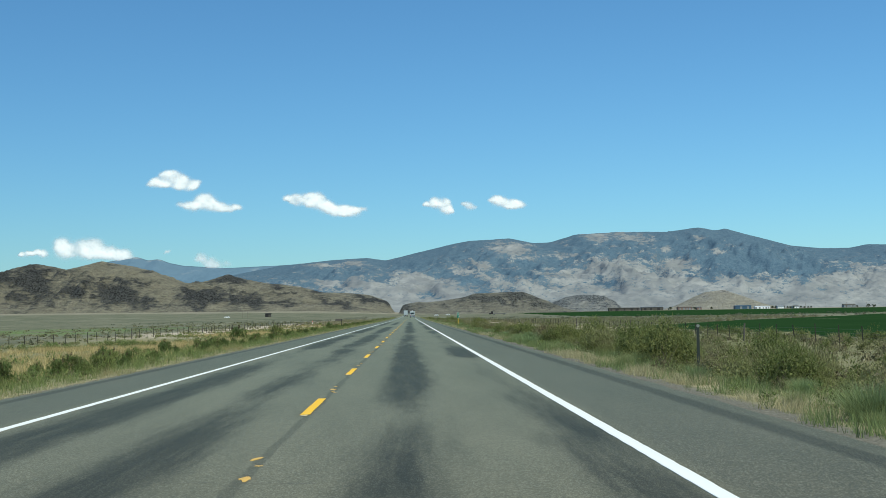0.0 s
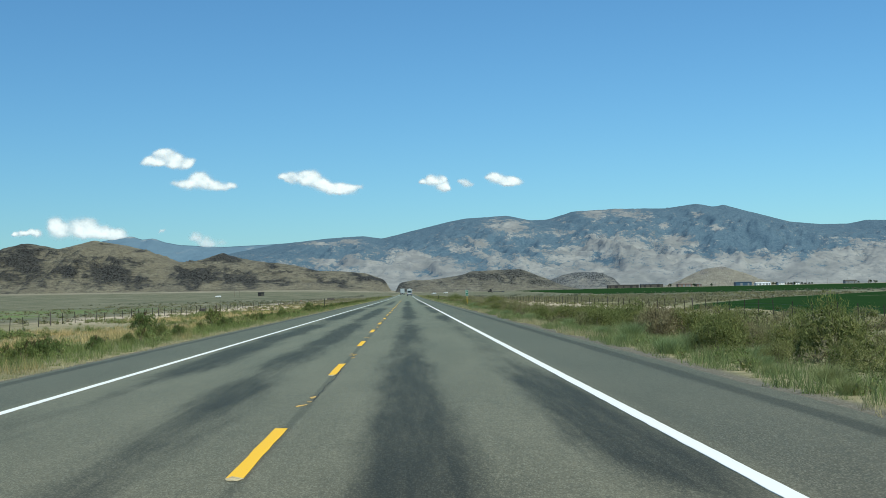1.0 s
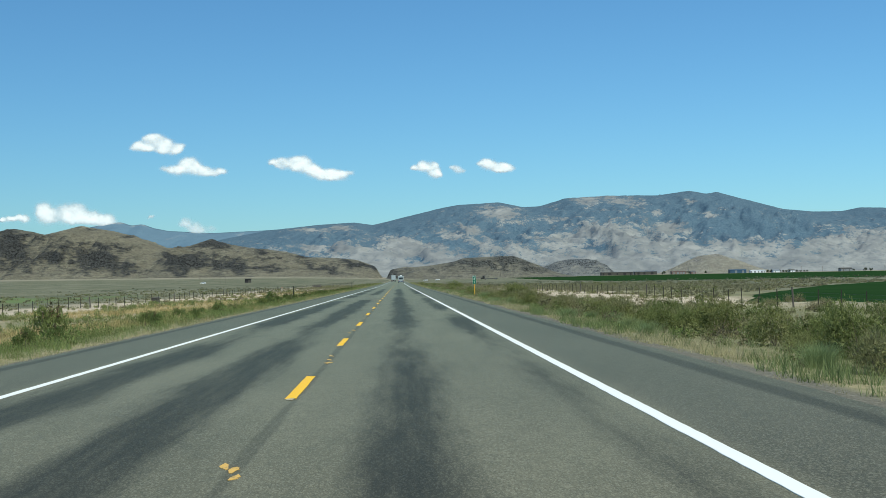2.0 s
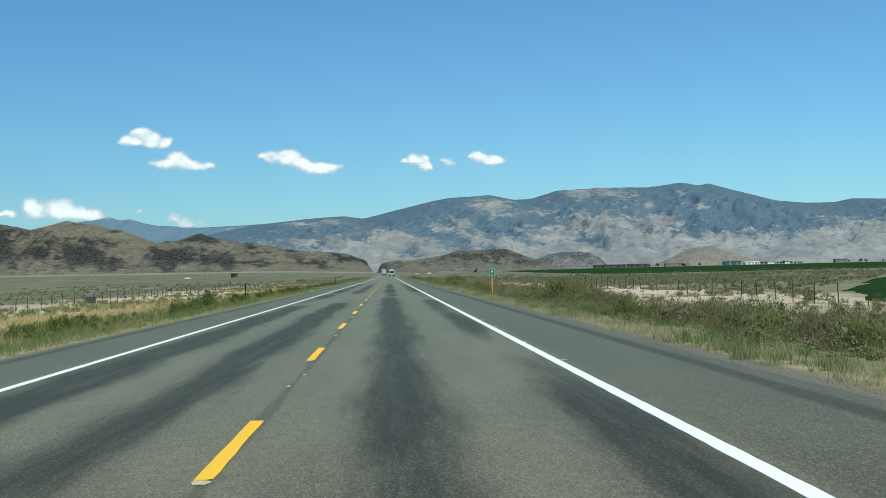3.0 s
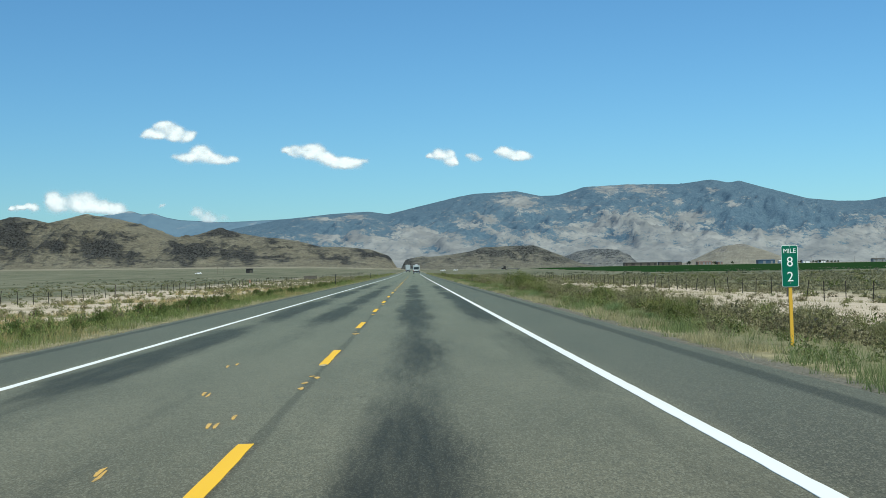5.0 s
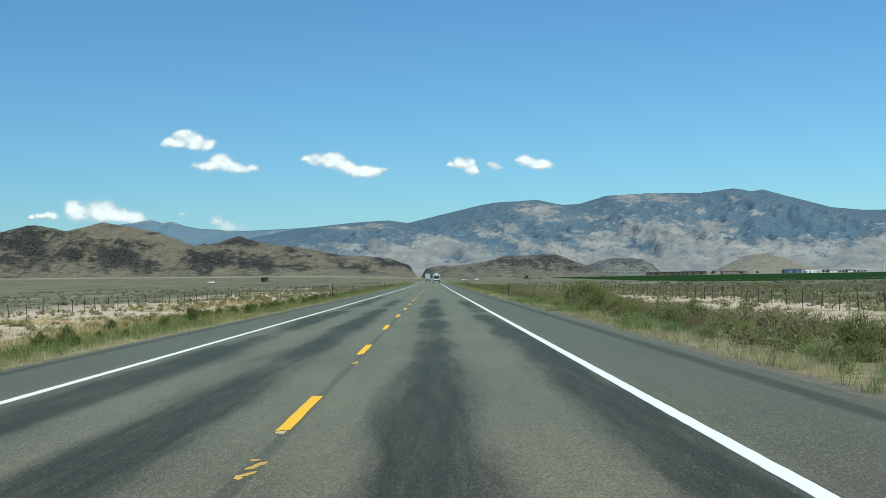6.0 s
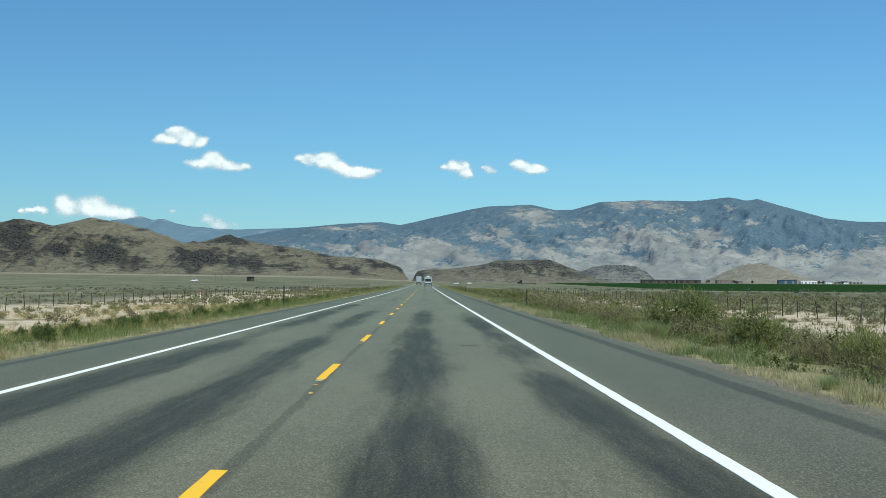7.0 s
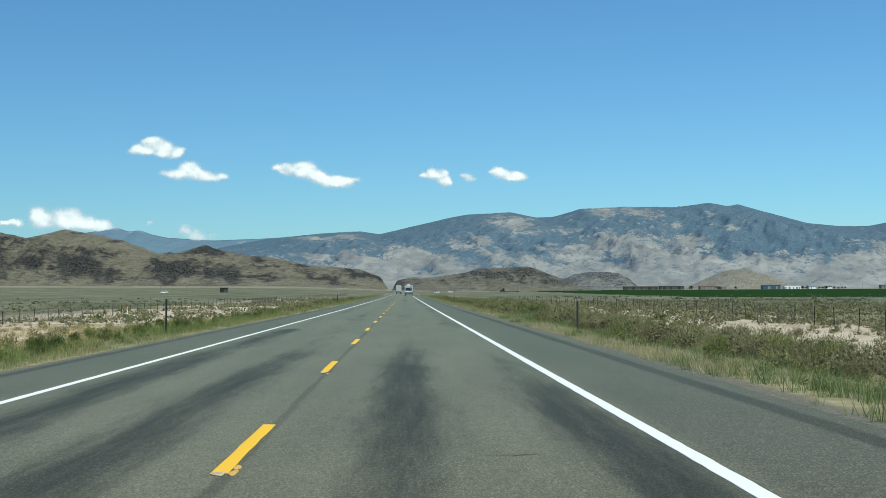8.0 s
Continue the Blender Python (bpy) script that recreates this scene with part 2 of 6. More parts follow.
def hill_material(name, grass, rock, lo, hi, dull=0.48):
    """Dry grass, dull sage and dark lava rubble."""
    n = Nodes(name, 0.97, 0.1)
    p = n.pos()
    q = n.stretch(p, (1.0, 0.8, 1.7))
    big, mid, small = n.noise(q, 0.0095, 5, 0.6, 1.0), n.noise(q, 0.05, 6, 0.7), n.noise(p, 0.3, 4, 0.75)
    lines = n.noise(n.stretch(p, (0.5, 0.5, 3.0)), 0.12, 5, 0.7)
    f = n.math("ADD", n.math("ADD", n.math("MULTIPLY", big, 0.35), n.math("MULTIPLY", mid, 0.65)), n.kept("lava"))
    f = n.math("ADD", f, n.math("MULTIPLY", n.math("SUBTRACT", n.math("ADD", n.math("MULTIPLY", small, 0.45), n.math("MULTIPLY", lines, 0.55)), 0.5), 1.15))
    g = n.mix(n.ramp(mid, 0.3, 0.7), tuple(0.76 * v for v in grass), tuple(1.12 * v for v in grass))
    g = n.mix(n.ramp(n.math("ADD", n.math("MULTIPLY", n.noise(q, 0.018, 5, 0.65), 0.6), n.math("MULTIPLY", lines, 0.4)), 0.45, 0.58, 0, 0.6), g, tuple(dull * v for v in grass))
    g = n.mix(n.ramp(n.noise(n.stretch(p, (0.8, 0.8, 1.6)), 0.2, 5, 0.8), 0.50, 0.62, 0, 0.5), g, tuple(1.4 * v for v in rock))
    r = n.mix(n.ramp(small, 0.40, 0.60), tuple(0.4 * v for v in rock), tuple(2.2 * v for v in rock))
    n.color(n.mix(n.ramp(f, lo, hi), g, r))
    n.bump(n.math("ADD", n.math("ADD", n.math("MULTIPLY", mid, 2.0), small), lines), 0.9, 9.0)
    return n.m


def crop_material():
    n = Nodes("irrigated_crop", 1.0, 0.0)
    p = n.pos()
    f = n.noise(n.stretch(p, (0.05, 0.05, 1)), 1.0, 5, 0.6)
    n.color(n.mix(f, (0.012, 0.034, 0.012), (0.026, 0.060, 0.021)))
    n.bump(n.noise(p, 3.0, 4), 0.7, 0.2)
    return n.m


def paint_material(name, col, worn):
    """Road paint, thin enough in places to show the stone under it."""
    n = Nodes(name, 0.6, 0.4)
    p = n.pos()
    f = n.math("ADD", n.math("MULTIPLY", n.noise(p, 26.0, 4, 0.7), 0.5), n.math("MULTIPLY", n.noise(p, 3.0, 4), 0.5))
    n.color(n.mix(n.ramp(f, worn, worn + 0.1), col, tuple(0.5 * v + 0.05 for v in col)))
    n.bump(n.noise(p, 60.0, 3), 0.4, 0.004)
    return n.m


def cloud_material():
    """Bright vapour, thin where the cloud is thin."""
    n = Nodes("cloud_vapour", 1.0, 0.0)
    n.color((0.86, 0.87, 0.88))
    tr = n.t.nodes.new("ShaderNodeBsdfTranslucent")
    tr.inputs[0].default_value = (0.80, 0.81, 0.82, 1)
    mx = n.t.nodes.new("ShaderNodeMixShader")
    mx.inputs[0].default_value = 0.2
    n.t.links.new(n.b.outputs[0], mx.inputs[1])
    n.t.links.new(tr.outputs[0], mx.inputs[2])
    den = n.t.nodes.new("ShaderNodeAttribute")
    den.attribute_name = "vapour"
    cl = n.t.nodes.new("ShaderNodeBsdfTransparent")
    m2 = n.t.nodes.new("ShaderNodeMixShader")
    n.put(m2.inputs[0], n.ramp(den.outputs["Fac"], 0.0, 1.0))
    n.t.links.new(cl.outputs[0], m2.inputs[1])
    n.t.links.new(mx.outputs[0], m2.inputs[2])
    n.t.links.new(m2.outputs[0], n.t.nodes["Material Output"].inputs[0])
    return n.m


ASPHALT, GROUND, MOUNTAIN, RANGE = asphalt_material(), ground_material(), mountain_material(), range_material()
LAVA_HILL = hill_material("lava_hill", (0.325, 0.300, 0.222), (0.052, 0.053, 0.051), 0.51, 0.80, 0.62)
DARK_HILL = hill_material("dark_lava_hill", (0.310, 0.292, 0.230), (0.078, 0.079, 0.073), 0.54, 0.80, 0.6)
TAN_HILL = hill_material("tan_hill", (0.400, 0.372, 0.300), (0.20, 0.19, 0.175), 0.62, 0.82, 0.8)
MESA_HILL = hill_material("mesa_hill", (0.355, 0.352, 0.320), (0.118, 0.126, 0.130), 0.46, 0.60, 0.75)
CROP = crop_material()
WHITE_PAINT = paint_material("white_road_paint", (0.82, 0.82, 0.79), 0.62)
YELLOW_PAINT = paint_material("yellow_road_paint", (0.86, 0.50, 0.022), 0.60)
OLD_YELLOW = paint_material("old_yellow_paint", (0.66, 0.40, 0.09), 0.50)
PALE_PAINT = paint_material("thin_yellow_paint", (0.62, 0.50, 0.28), 0.46)
CLOUD = cloud_material()
GREASEWOOD = foliage("greasewood_leaves", (0.098, 0.126, 0.034), (0.250, 0.280, 0.088), thin=0.34, alt=(0.28, 0.285, 0.095))
RABBITBRUSH = foliage("rabbitbrush_leaves", (0.178, 0.195, 0.066), (0.340, 0.342, 0.128), thin=0.34, alt=(0.29, 0.275, 0.14))
SAGE = foliage("sage_leaves", (0.188, 0.176, 0.084), (0.345, 0.318, 0.165), thin=0.34, alt=(0.265, 0.212, 0.115))
PLAIN_SAGE = foliage("plain_sage_leaves", (0.195, 0.186, 0.104), (0.270, 0.252, 0.150), alt=(0.235, 0.232, 0.118), alt_size=0.2)
PLAIN_OLIVE = foliage("plain_olive_leaves", (0.195, 0.195, 0.090), (0.275, 0.266, 0.138), alt=(0.25, 0.235, 0.135), alt_size=0.2)
FAR_SAGE = foliage("far_sage_leaves", (0.135, 0.140, 0.092), (0.200, 0.202, 0.135))
WEED = foliage("blue_green_weed_blades", (0.150, 0.215, 0.090), (0.320, 0.400, 0.185), alt=(0.40, 0.42, 0.18))
DOCK = foliage("dock_heads", (0.065, 0.048, 0.024), (0.145, 0.105, 0.055), thin=0.1)
DARK_WEED = foliage("dark_weed_leaves", (0.055, 0.090, 0.024), (0.190, 0.245, 0.075), thin=0.34, alt=(0.27, 0.31, 0.10))
LEAFY_WEED = foliage("leafy_weed_leaves", (0.095, 0.140, 0.036), (0.275, 0.335, 0.105), thin=0.34, alt=(0.42, 0.42, 0.14), alt_size=0.35)
STRAW = foliage("dry_grass_blades", (0.33, 0.295, 0.155), (0.60, 0.53, 0.32), alt=(0.32, 0.34, 0.15), alt_size=0.25)
GOLD_STRAW = foliage("golden_grass_blades", (0.40, 0.31, 0.13), (0.74, 0.58, 0.29), alt=(0.68, 0.46, 0.20), alt_size=0.1)
GREEN_GRASS = foliage("green_grass_blades", (0.115, 0.165, 0.046), (0.30, 0.34, 0.120), dry=(0.46, 0.37, 0.17))
VERGE_GREEN = foliage("verge_grass_blades", (0.115, 0.160, 0.056), (0.270, 0.325, 0.130), alt=(0.36, 0.35, 0.16), alt_size=0.6)
TREE_LEAVES = foliage("tree_leaves", (0.02, 0.035, 0.012), (0.06, 0.085, 0.03))
# inner twigs, their colour darkened to stand for shade inside the shrubs
SHADED_TWIGS = foliage("shrub_shaded_twigs", (0.066, 0.080, 0.025), (0.112, 0.128, 0.042), thin=0.36, fine=22.0)
OLIVE_SHADED_TWIGS = foliage("olive_shaded_twigs", (0.096, 0.102, 0.038), (0.158, 0.162, 0.068), thin=0.36, fine=18.0)
GREY_SHADED_TWIGS = foliage("grey_shaded_twigs", (0.092, 0.082, 0.044), (0.142, 0.126, 0.072), thin=0.36, fine=24.0)
TWIG = plain("grey_twigs", (0.16, 0.13, 0.10), 0.9)
POST_STEEL = plain("rusty_green_post", (0.022, 0.019, 0.016), 0.8)
WIRE = plain("fence_wire", (0.12, 0.105, 0.095), 0.6, 0.6)
OLD_WOOD = plain("weathered_wood", (0.11, 0.095, 0.08), 0.9, wear=0.5)
DARK_POST = plain("dark_green_post", (0.018, 0.026, 0.022), 0.6)
REFLECTOR = plain("reflector", (0.22, 0.23, 0.22), 0.25)
SIGN_GREEN = plain("sign_green", (0.0, 0.12, 0.07), 0.35, wear=0.08)
SIGN_WHITE = plain("sign_white", (0.80, 0.82, 0.80), 0.4, wear=0.05)
SIGN_POST = plain("yellow_sign_post", (0.62, 0.37, 0.04), 0.55)
RED = plain("red_plastic", (0.62, 0.05, 0.03), 0.45)
WHITE = plain("white_enamel", (0.78, 0.79, 0.79), 0.35)
GREY = plain("grey_plastic", (0.20, 0.21, 0.22), 0.5)
BLACK = plain("black_rubber", (0.02, 0.02, 0.021), 0.75)
GLASS = plain("dark_glass", (0.02, 0.03, 0.04), 0.08, spec=0.6)
CHROME = plain("bright_metal", (0.6, 0.61, 0.62), 0.25, 0.9)
TAIL = plain("tail_lamp", (0.45, 0.02, 0.02), 0.3)
CAMPER = plain("camper_grey", (0.36, 0.41, 0.43), 0.4)
ROOF_BLUE = plain("blue_metal_siding", (0.04, 0.085, 0.135), 0.5)
BROWN = plain("brown_boards", (0.072, 0.068, 0.056), 0.85)
RUST = plain("rust_red_siding", (0.20, 0.135, 0.105), 0.8)
CONCRETE = plain("concrete_pole", (0.18, 0.14, 0.11), 0.9)
STONE = plain("pale_stone", (0.42, 0.38, 0.32), 0.95, wear=0.4)
TAR = plain("crack_tar", (0.025, 0.025, 0.026), 0.6)

# ---------------------------------------------------------------- mesh helpers
def part(name, bm, material, parent=None, label=""):
    """Links a bmesh as one mesh object, under a thing or part where given."""
    me = bpy.data.meshes.new(name)
    bm.to_mesh(me)
    bm.free()
    me.materials.append(material)
    ob = new(name, me)
    if parent:
        ob.parent = parent
    if label:
        ob["label"] = label
    return ob


def again(name, me, parent, x, y, z, turn=0.0):
    """One more piece on a mesh that is already there."""
    ob = new(name, me)
    ob.parent = parent
    ob.location = (x, y, z)
    ob.rotation_euler = (0, 0, turn)
    return ob


def box(bm, x0, x1, y0, y1, z0, z1, bevel=0.0):
    m = Matrix.LocRotScale(((x0 + x1) / 2, (y0 + y1) / 2, (z0 + z1) / 2), None, (x1 - x0, y1 - y0, z1 - z0))
    made = bmesh.ops.create_cube(bm, size=1, matrix=m)["verts"]
    if bevel:
        edges = list({e for v in made for e in v.link_edges})
        bmesh.ops.bevel(bm, geom=edges, offset=bevel, segments=2, affect="EDGES", profile=0.6)
    return bm


def boxed(*span, bevel=0.0):
    return box(bmesh.new(), *span, bevel=bevel)


def rod(bm, p, q, r0, r1=None, sides=8):
    p, q = Vector(p), Vector(q)
    m = Matrix.Translation((p + q) / 2) @ (q - p).to_track_quat("Z", "Y").to_matrix().to_4x4()
    bmesh.ops.create_cone(bm, cap_ends=True, segments=sides, radius1=r0, radius2=r0 if r1 is None else r1, depth=(q - p).length, matrix=m)
    return bm


def tri_mesh(name, verts, tris, material, mats=None, index=None, smooth=False, normals=None):
    """A mesh from numpy arrays of vertices and triangles."""
    me = bpy.data.meshes.new(name)
    me.vertices.add(len(verts))
    me.vertices.foreach_set("co", np.asarray(verts, np.float32).ravel())
    me.loops.add(3 * len(tris))
    me.loops.foreach_set("vertex_index", np.asarray(tris, np.int32).ravel())
    me.polygons.add(len(tris))
    me.polygons.foreach_set("loop_start", np.arange(0, 3 * len(tris), 3, dtype=np.int32))
    for m in mats or (material,):
        me.materials.append(m)
    if index is not None:
        me.polygons.foreach_set("material_index", np.asarray(index, np.int32))
    me.polygons.foreach_set("use_smooth", np.full(len(tris), smooth))
    if normals is not None:
        me.attributes.new("custom_normal", "FLOAT_VECTOR", "POINT").data.foreach_set("vector", np.asarray(normals, np.float32).ravel())
    me.update(calc_edges=True)
    return me


def grid_mesh(name, xs, ys, zs, material, smooth=True):
    """A sheet over the lattice xs by ys; zs has shape (len(ys), len(xs))."""
    gx, gy = np.meshgrid(xs, ys)
    v = np.stack([gx, gy, zs], -1).reshape(-1, 3)
    i = np.arange(len(ys) * len(xs)).reshape(len(ys), len(xs))
    a, b, c, d = (q.ravel() for q in (i[:-1, :-1], i[:-1, 1:], i[1:, 1:], i[1:, :-1]))
    t = np.concatenate([np.stack([a, b, c], -1), np.stack([a, c, d], -1)])
    return tri_mesh(name, v, t, material, smooth=smooth)


# ---------------------------------------------------------------- smooth random fields
def unit(v):
    return v / np.linalg.norm(v, axis=1)[:, None]


TABLE = np.random.RandomState(5).rand(256, 256)


def field(x, y):
    """Smooth values 0..1 with features about one unit wide."""
    x, y = np.asarray(x, float), np.asarray(y, float)
    i, j = np.floor(x).astype(int), np.floor(y).astype(int)
    u, v = x - i, y - j
    u, v = u * u * u * (u * (6 * u - 15) + 10), v * v * v * (v * (6 * v - 15) + 10)
    g = lambda di, dj: TABLE[(i + di) % 256, (j + dj) % 256]
    return (g(0, 0) * (1 - u) + g(1, 0) * u) * (1 - v) + (g(0, 1) * (1 - u) + g(1, 1) * u) * v


def fractal(x, y, octaves=5, gain=0.5):
    s, a, total = 0.0, 1.0, 0.0
    for k in range(octaves):
        s = s + a * field(x * 2 ** k + 17.3 * k, y * 2 ** k + 9.1 * k)
        total += a
        a *= gain
    return s / total


def ridged(x, y, octaves=5, gain=0.5):
    s, a, total = 0.0, 1.0, 0.0
    for k in range(octaves):
        s = s + a * (1 - np.abs(2 * field(x * 2 ** k + 31.7 * k, y * 2 ** k + 5.9 * k) - 1))
        total += a
        a *= gain
    return s / total


def ease(t):
    t = np.clip(t, 0, 1)
    return t * t * (3 - 2 * t)


# ---------------------------------------------------------------- lie of the land
EDGE_R, EDGE_L = 5.95, -5.45


def rise(x, y):
    """The valley floor climbs gently towards the hills, more on the western side."""
    k = 5e-5 + 9e-5 * ease((60 - x) / 260)
    return k * np.clip(y - 350, 0, None) ** 1.5 * (1 - 0.25 * ease((y - 2600) / 1500)) + 0.006 * np.clip(-x - 80, 0, None) * ease((y - 400) / 2200)


def land(x, y):
    """Height of the ground: a low embankment under the road, then flat scrub."""
    x, y = np.asarray(x, float), np.asarray(y, float)
    d = np.maximum(x - EDGE_R, EDGE_L - x)
    z = np.where(d > 0, -0.05 - 0.78 * ease(d / 11.0), -0.2)
    rough = 0.14 * (fractal(x / 2.2, y / 2.2, 3) - 0.5) + 0.5 * (fractal(x / 17, y / 17, 2) - 0.5)
    return rise(x, y) + z + rough * ease((d - 0.4) / 6.0)


def spread(*runs):
    """Lattice lines: runs of (start, end, step)."""
    return np.unique(np.concatenate([np.arange(s, e, st) for s, e, st in runs] + [[runs[-1][1]]]))


gx = spread((-4600, -600, 200), (-600, -120, 30), (-120, -40, 5), (-40, -12, 1.2), (-12, 12, 0.5), (12, 40, 1.2), (40, 120, 5), (120, 600, 30), (600, 4600, 200))
gy = spread((-4000, -300, 370), (-300, -40, 20), (-40, 330, 2.0), (330, 700, 6), (700, 4960, 60))
mx, my = np.meshgrid(gx, gy)
ground = tagged(new("ground", grid_mesh("ground", gx, gy, land(mx, my), GROUND)), "dry sandy valley floor with straw and sage scrub", "ground", kind="structure")

# ---------------------------------------------------------------- road
ROAD_END = 2150
# how much binder has bled to the surface along each wheel track: (centre, half width, (y, amount) ...)
TRACKS = (
    (-2.85, 0.56, ((-60, .7), (8, .9), (33, .8), (40, .4), (52, .35), (57, .8), (67, .9), (70, .7), (78, .95), (90, .8), (97, .4), (104, .6), (106, 1), (136, 1), (150, .9), (156, .3),
                   (161, .35), (166, .5), (170, .3), (174, .9), (187, .9), (192, .4), (198, .9), (215, .9), (222, .5), (230, .7), (233, 1), (245, .8), (250, .4), (258, .7), (270, .7), (300, .8))),
    (-1.1, 0.52, ((-60, .6), (8, .85), (14, .85), (20, .45), (26, .6), (34, .4), (45, .6), (50, .8), (55, .45), (60, .8), (67, .7), (70, .95), (88, .9), (96, .4), (103, .7), (118, 1), (139, 1),
                  (157, .9), (160, .2), (185, .2), (192, .6), (197, 1), (204, .9), (210, .6), (215, .95), (223, .6), (228, 1), (238, .8), (247, .8), (254, .4), (262, .7), (300, .75))),
    (1.33, 0.54, ((-60, .5), (8, .75), (12, .7), (17, .4), (23, .7), (27, 1), (42, .9), (48, .85), (58, .7), (66, .6), (72, .8), (84, .7), (92, .4), (103, .6), (107, 1), (115, .7), (125, .8),
                  (150, .85), (156, 1), (165, .9), (172, .45), (178, .8), (186, .5), (196, .9), (203, 1), (212, .8), (220, .5), (227, .9), (234, .6), (241, 1), (251, .9), (258, .5), (268, .8), (300, .6))),
    (3.22, 0.48, ((-60, .3), (8, .7), (11, .6), (14, .75), (19, .6), (25, .3), (38, .3), (42, .85), (47, .95), (52, .9), (57, .35), (66, .4), (75, .3), (82, .55), (92, .3), (99, .7), (106, .95), (112, .45), (118, .2),
                 (127, .8), (134, .8), (140, .5), (152, .7), (158, .7), (164, .3), (174, .4), (182, .5), (188, .3), (195, .9), (203, .85), (209, .75), (214, .95), (224, .9), (229, .7), (236, .85), (240, .35), (244, .65), (255, .6), (260, .9), (267, .8), (273, .4), (290, .2))))
ry = spread((-120, -10, 5.0), (-10, 340, 1.0), (340, 500, 4.0), (500, ROAD_END, 30))
rx = np.concatenate([[EDGE_L - 0.06, EDGE_L], np.arange(-5.2, 5.75, 0.17), [EDGE_R, EDGE_R + 0.07]])
wob = 0.16 * (fractal(np.zeros_like(ry), ry / 1.7, 4) - 0.5)
mx, my = np.meshgrid(rx, ry)
binder = np.zeros_like(mx)
for k, (c, w, amount) in enumerate(TRACKS):
    at, much = np.array(amount).T
    drift = 0.22 * (fractal(ry / 14 + 7 * k, ry * 0 + k, 2) - 0.5)[:, None]
    # streaks faded past y = 270 to imitate grazing sheen on the far road
    near = np.interp(ry, at, much) * (1 - (0.2 if k == 0 else 0.65) * ease((ry - 270) / 20))
    far = 0.05 + 0.50 * fractal(ry / 25 + 3 * k, ry * 0 + 2 * k, 3)
    binder = np.maximum(binder, np.where(ry > 300, far, near)[:, None] * np.exp(-((mx - c - drift) / w) ** 2))
mx = mx + np.where(mx > 5.8, wob[:, None], np.where(mx < -5.3, -wob[::-1][:, None], 0))
rz = rise(np.zeros_like(my), my)
rz[:, 0] -= 0.14
rz[:, -1] -= 0.14
road_me = grid_mesh("road", rx, ry, rz, ASPHALT, smooth=False)
road_me.vertices.foreach_set("co", np.stack([mx, my, rz], -1).astype(np.float32).ravel())
road_me.attributes.new("binder", "FLOAT", "POINT").data.foreach_set("value", binder.astype(np.float32).ravel())
road = tagged(new("road", road_me), "worn grey asphalt two-lane highway with dark wheel streaks", "road", kind="structure")


def ragged_strip(name, x, y0, y1, width, step, fray, material, parent, seed):
    """A painted line a few millimetres thick, with slightly uneven edges."""
    rs = np.random.RandomState(seed)
    ys = np.arange(y0, y1 + 0.01, step)
    l = x - width / 2 + fray * (rs.rand(len(ys)) - 0.5)
    r = x + width / 2 + fray * (rs.rand(len(ys)) - 0.5)
    z = rise(np.zeros_like(ys), ys) + 0.005
    n = len(ys)
    top = np.concatenate([np.stack([l, ys, z], -1), np.stack([r, ys, z], -1)])
    low = top - (0, 0, 0.0045)
    k = np.arange(n - 1)
    t = [np.stack([k, k + n, k + n + 1], -1), np.stack([k, k + n + 1, k + 1], -1)]
    t += [np.stack([k, k + 1, k + 2 * n], -1), np.stack([k + 1, k + 1 + 2 * n, k + 2 * n], -1)]
    t += [np.stack([k + n, k + 3 * n, k + n + 1], -1), np.stack([k + n + 1, k + 3 * n, k + 3 * n + 1], -1)]
    ob = new(name, tri_mesh(name, np.concatenate([top, low]), np.concatenate(t), material))
    ob.parent = parent
    return ob


ragged_strip("edge_line", 3.673, -60, 1400, 0.15, 0.3, 0.010, WHITE_PAINT, road, 1)["label"] = "solid white edge line"
ragged_strip("edge_line", -3.575, -60, 1400, 0.125, 0.3, 0.010, WHITE_PAINT, road, 2)["label"] = "solid white edge line"


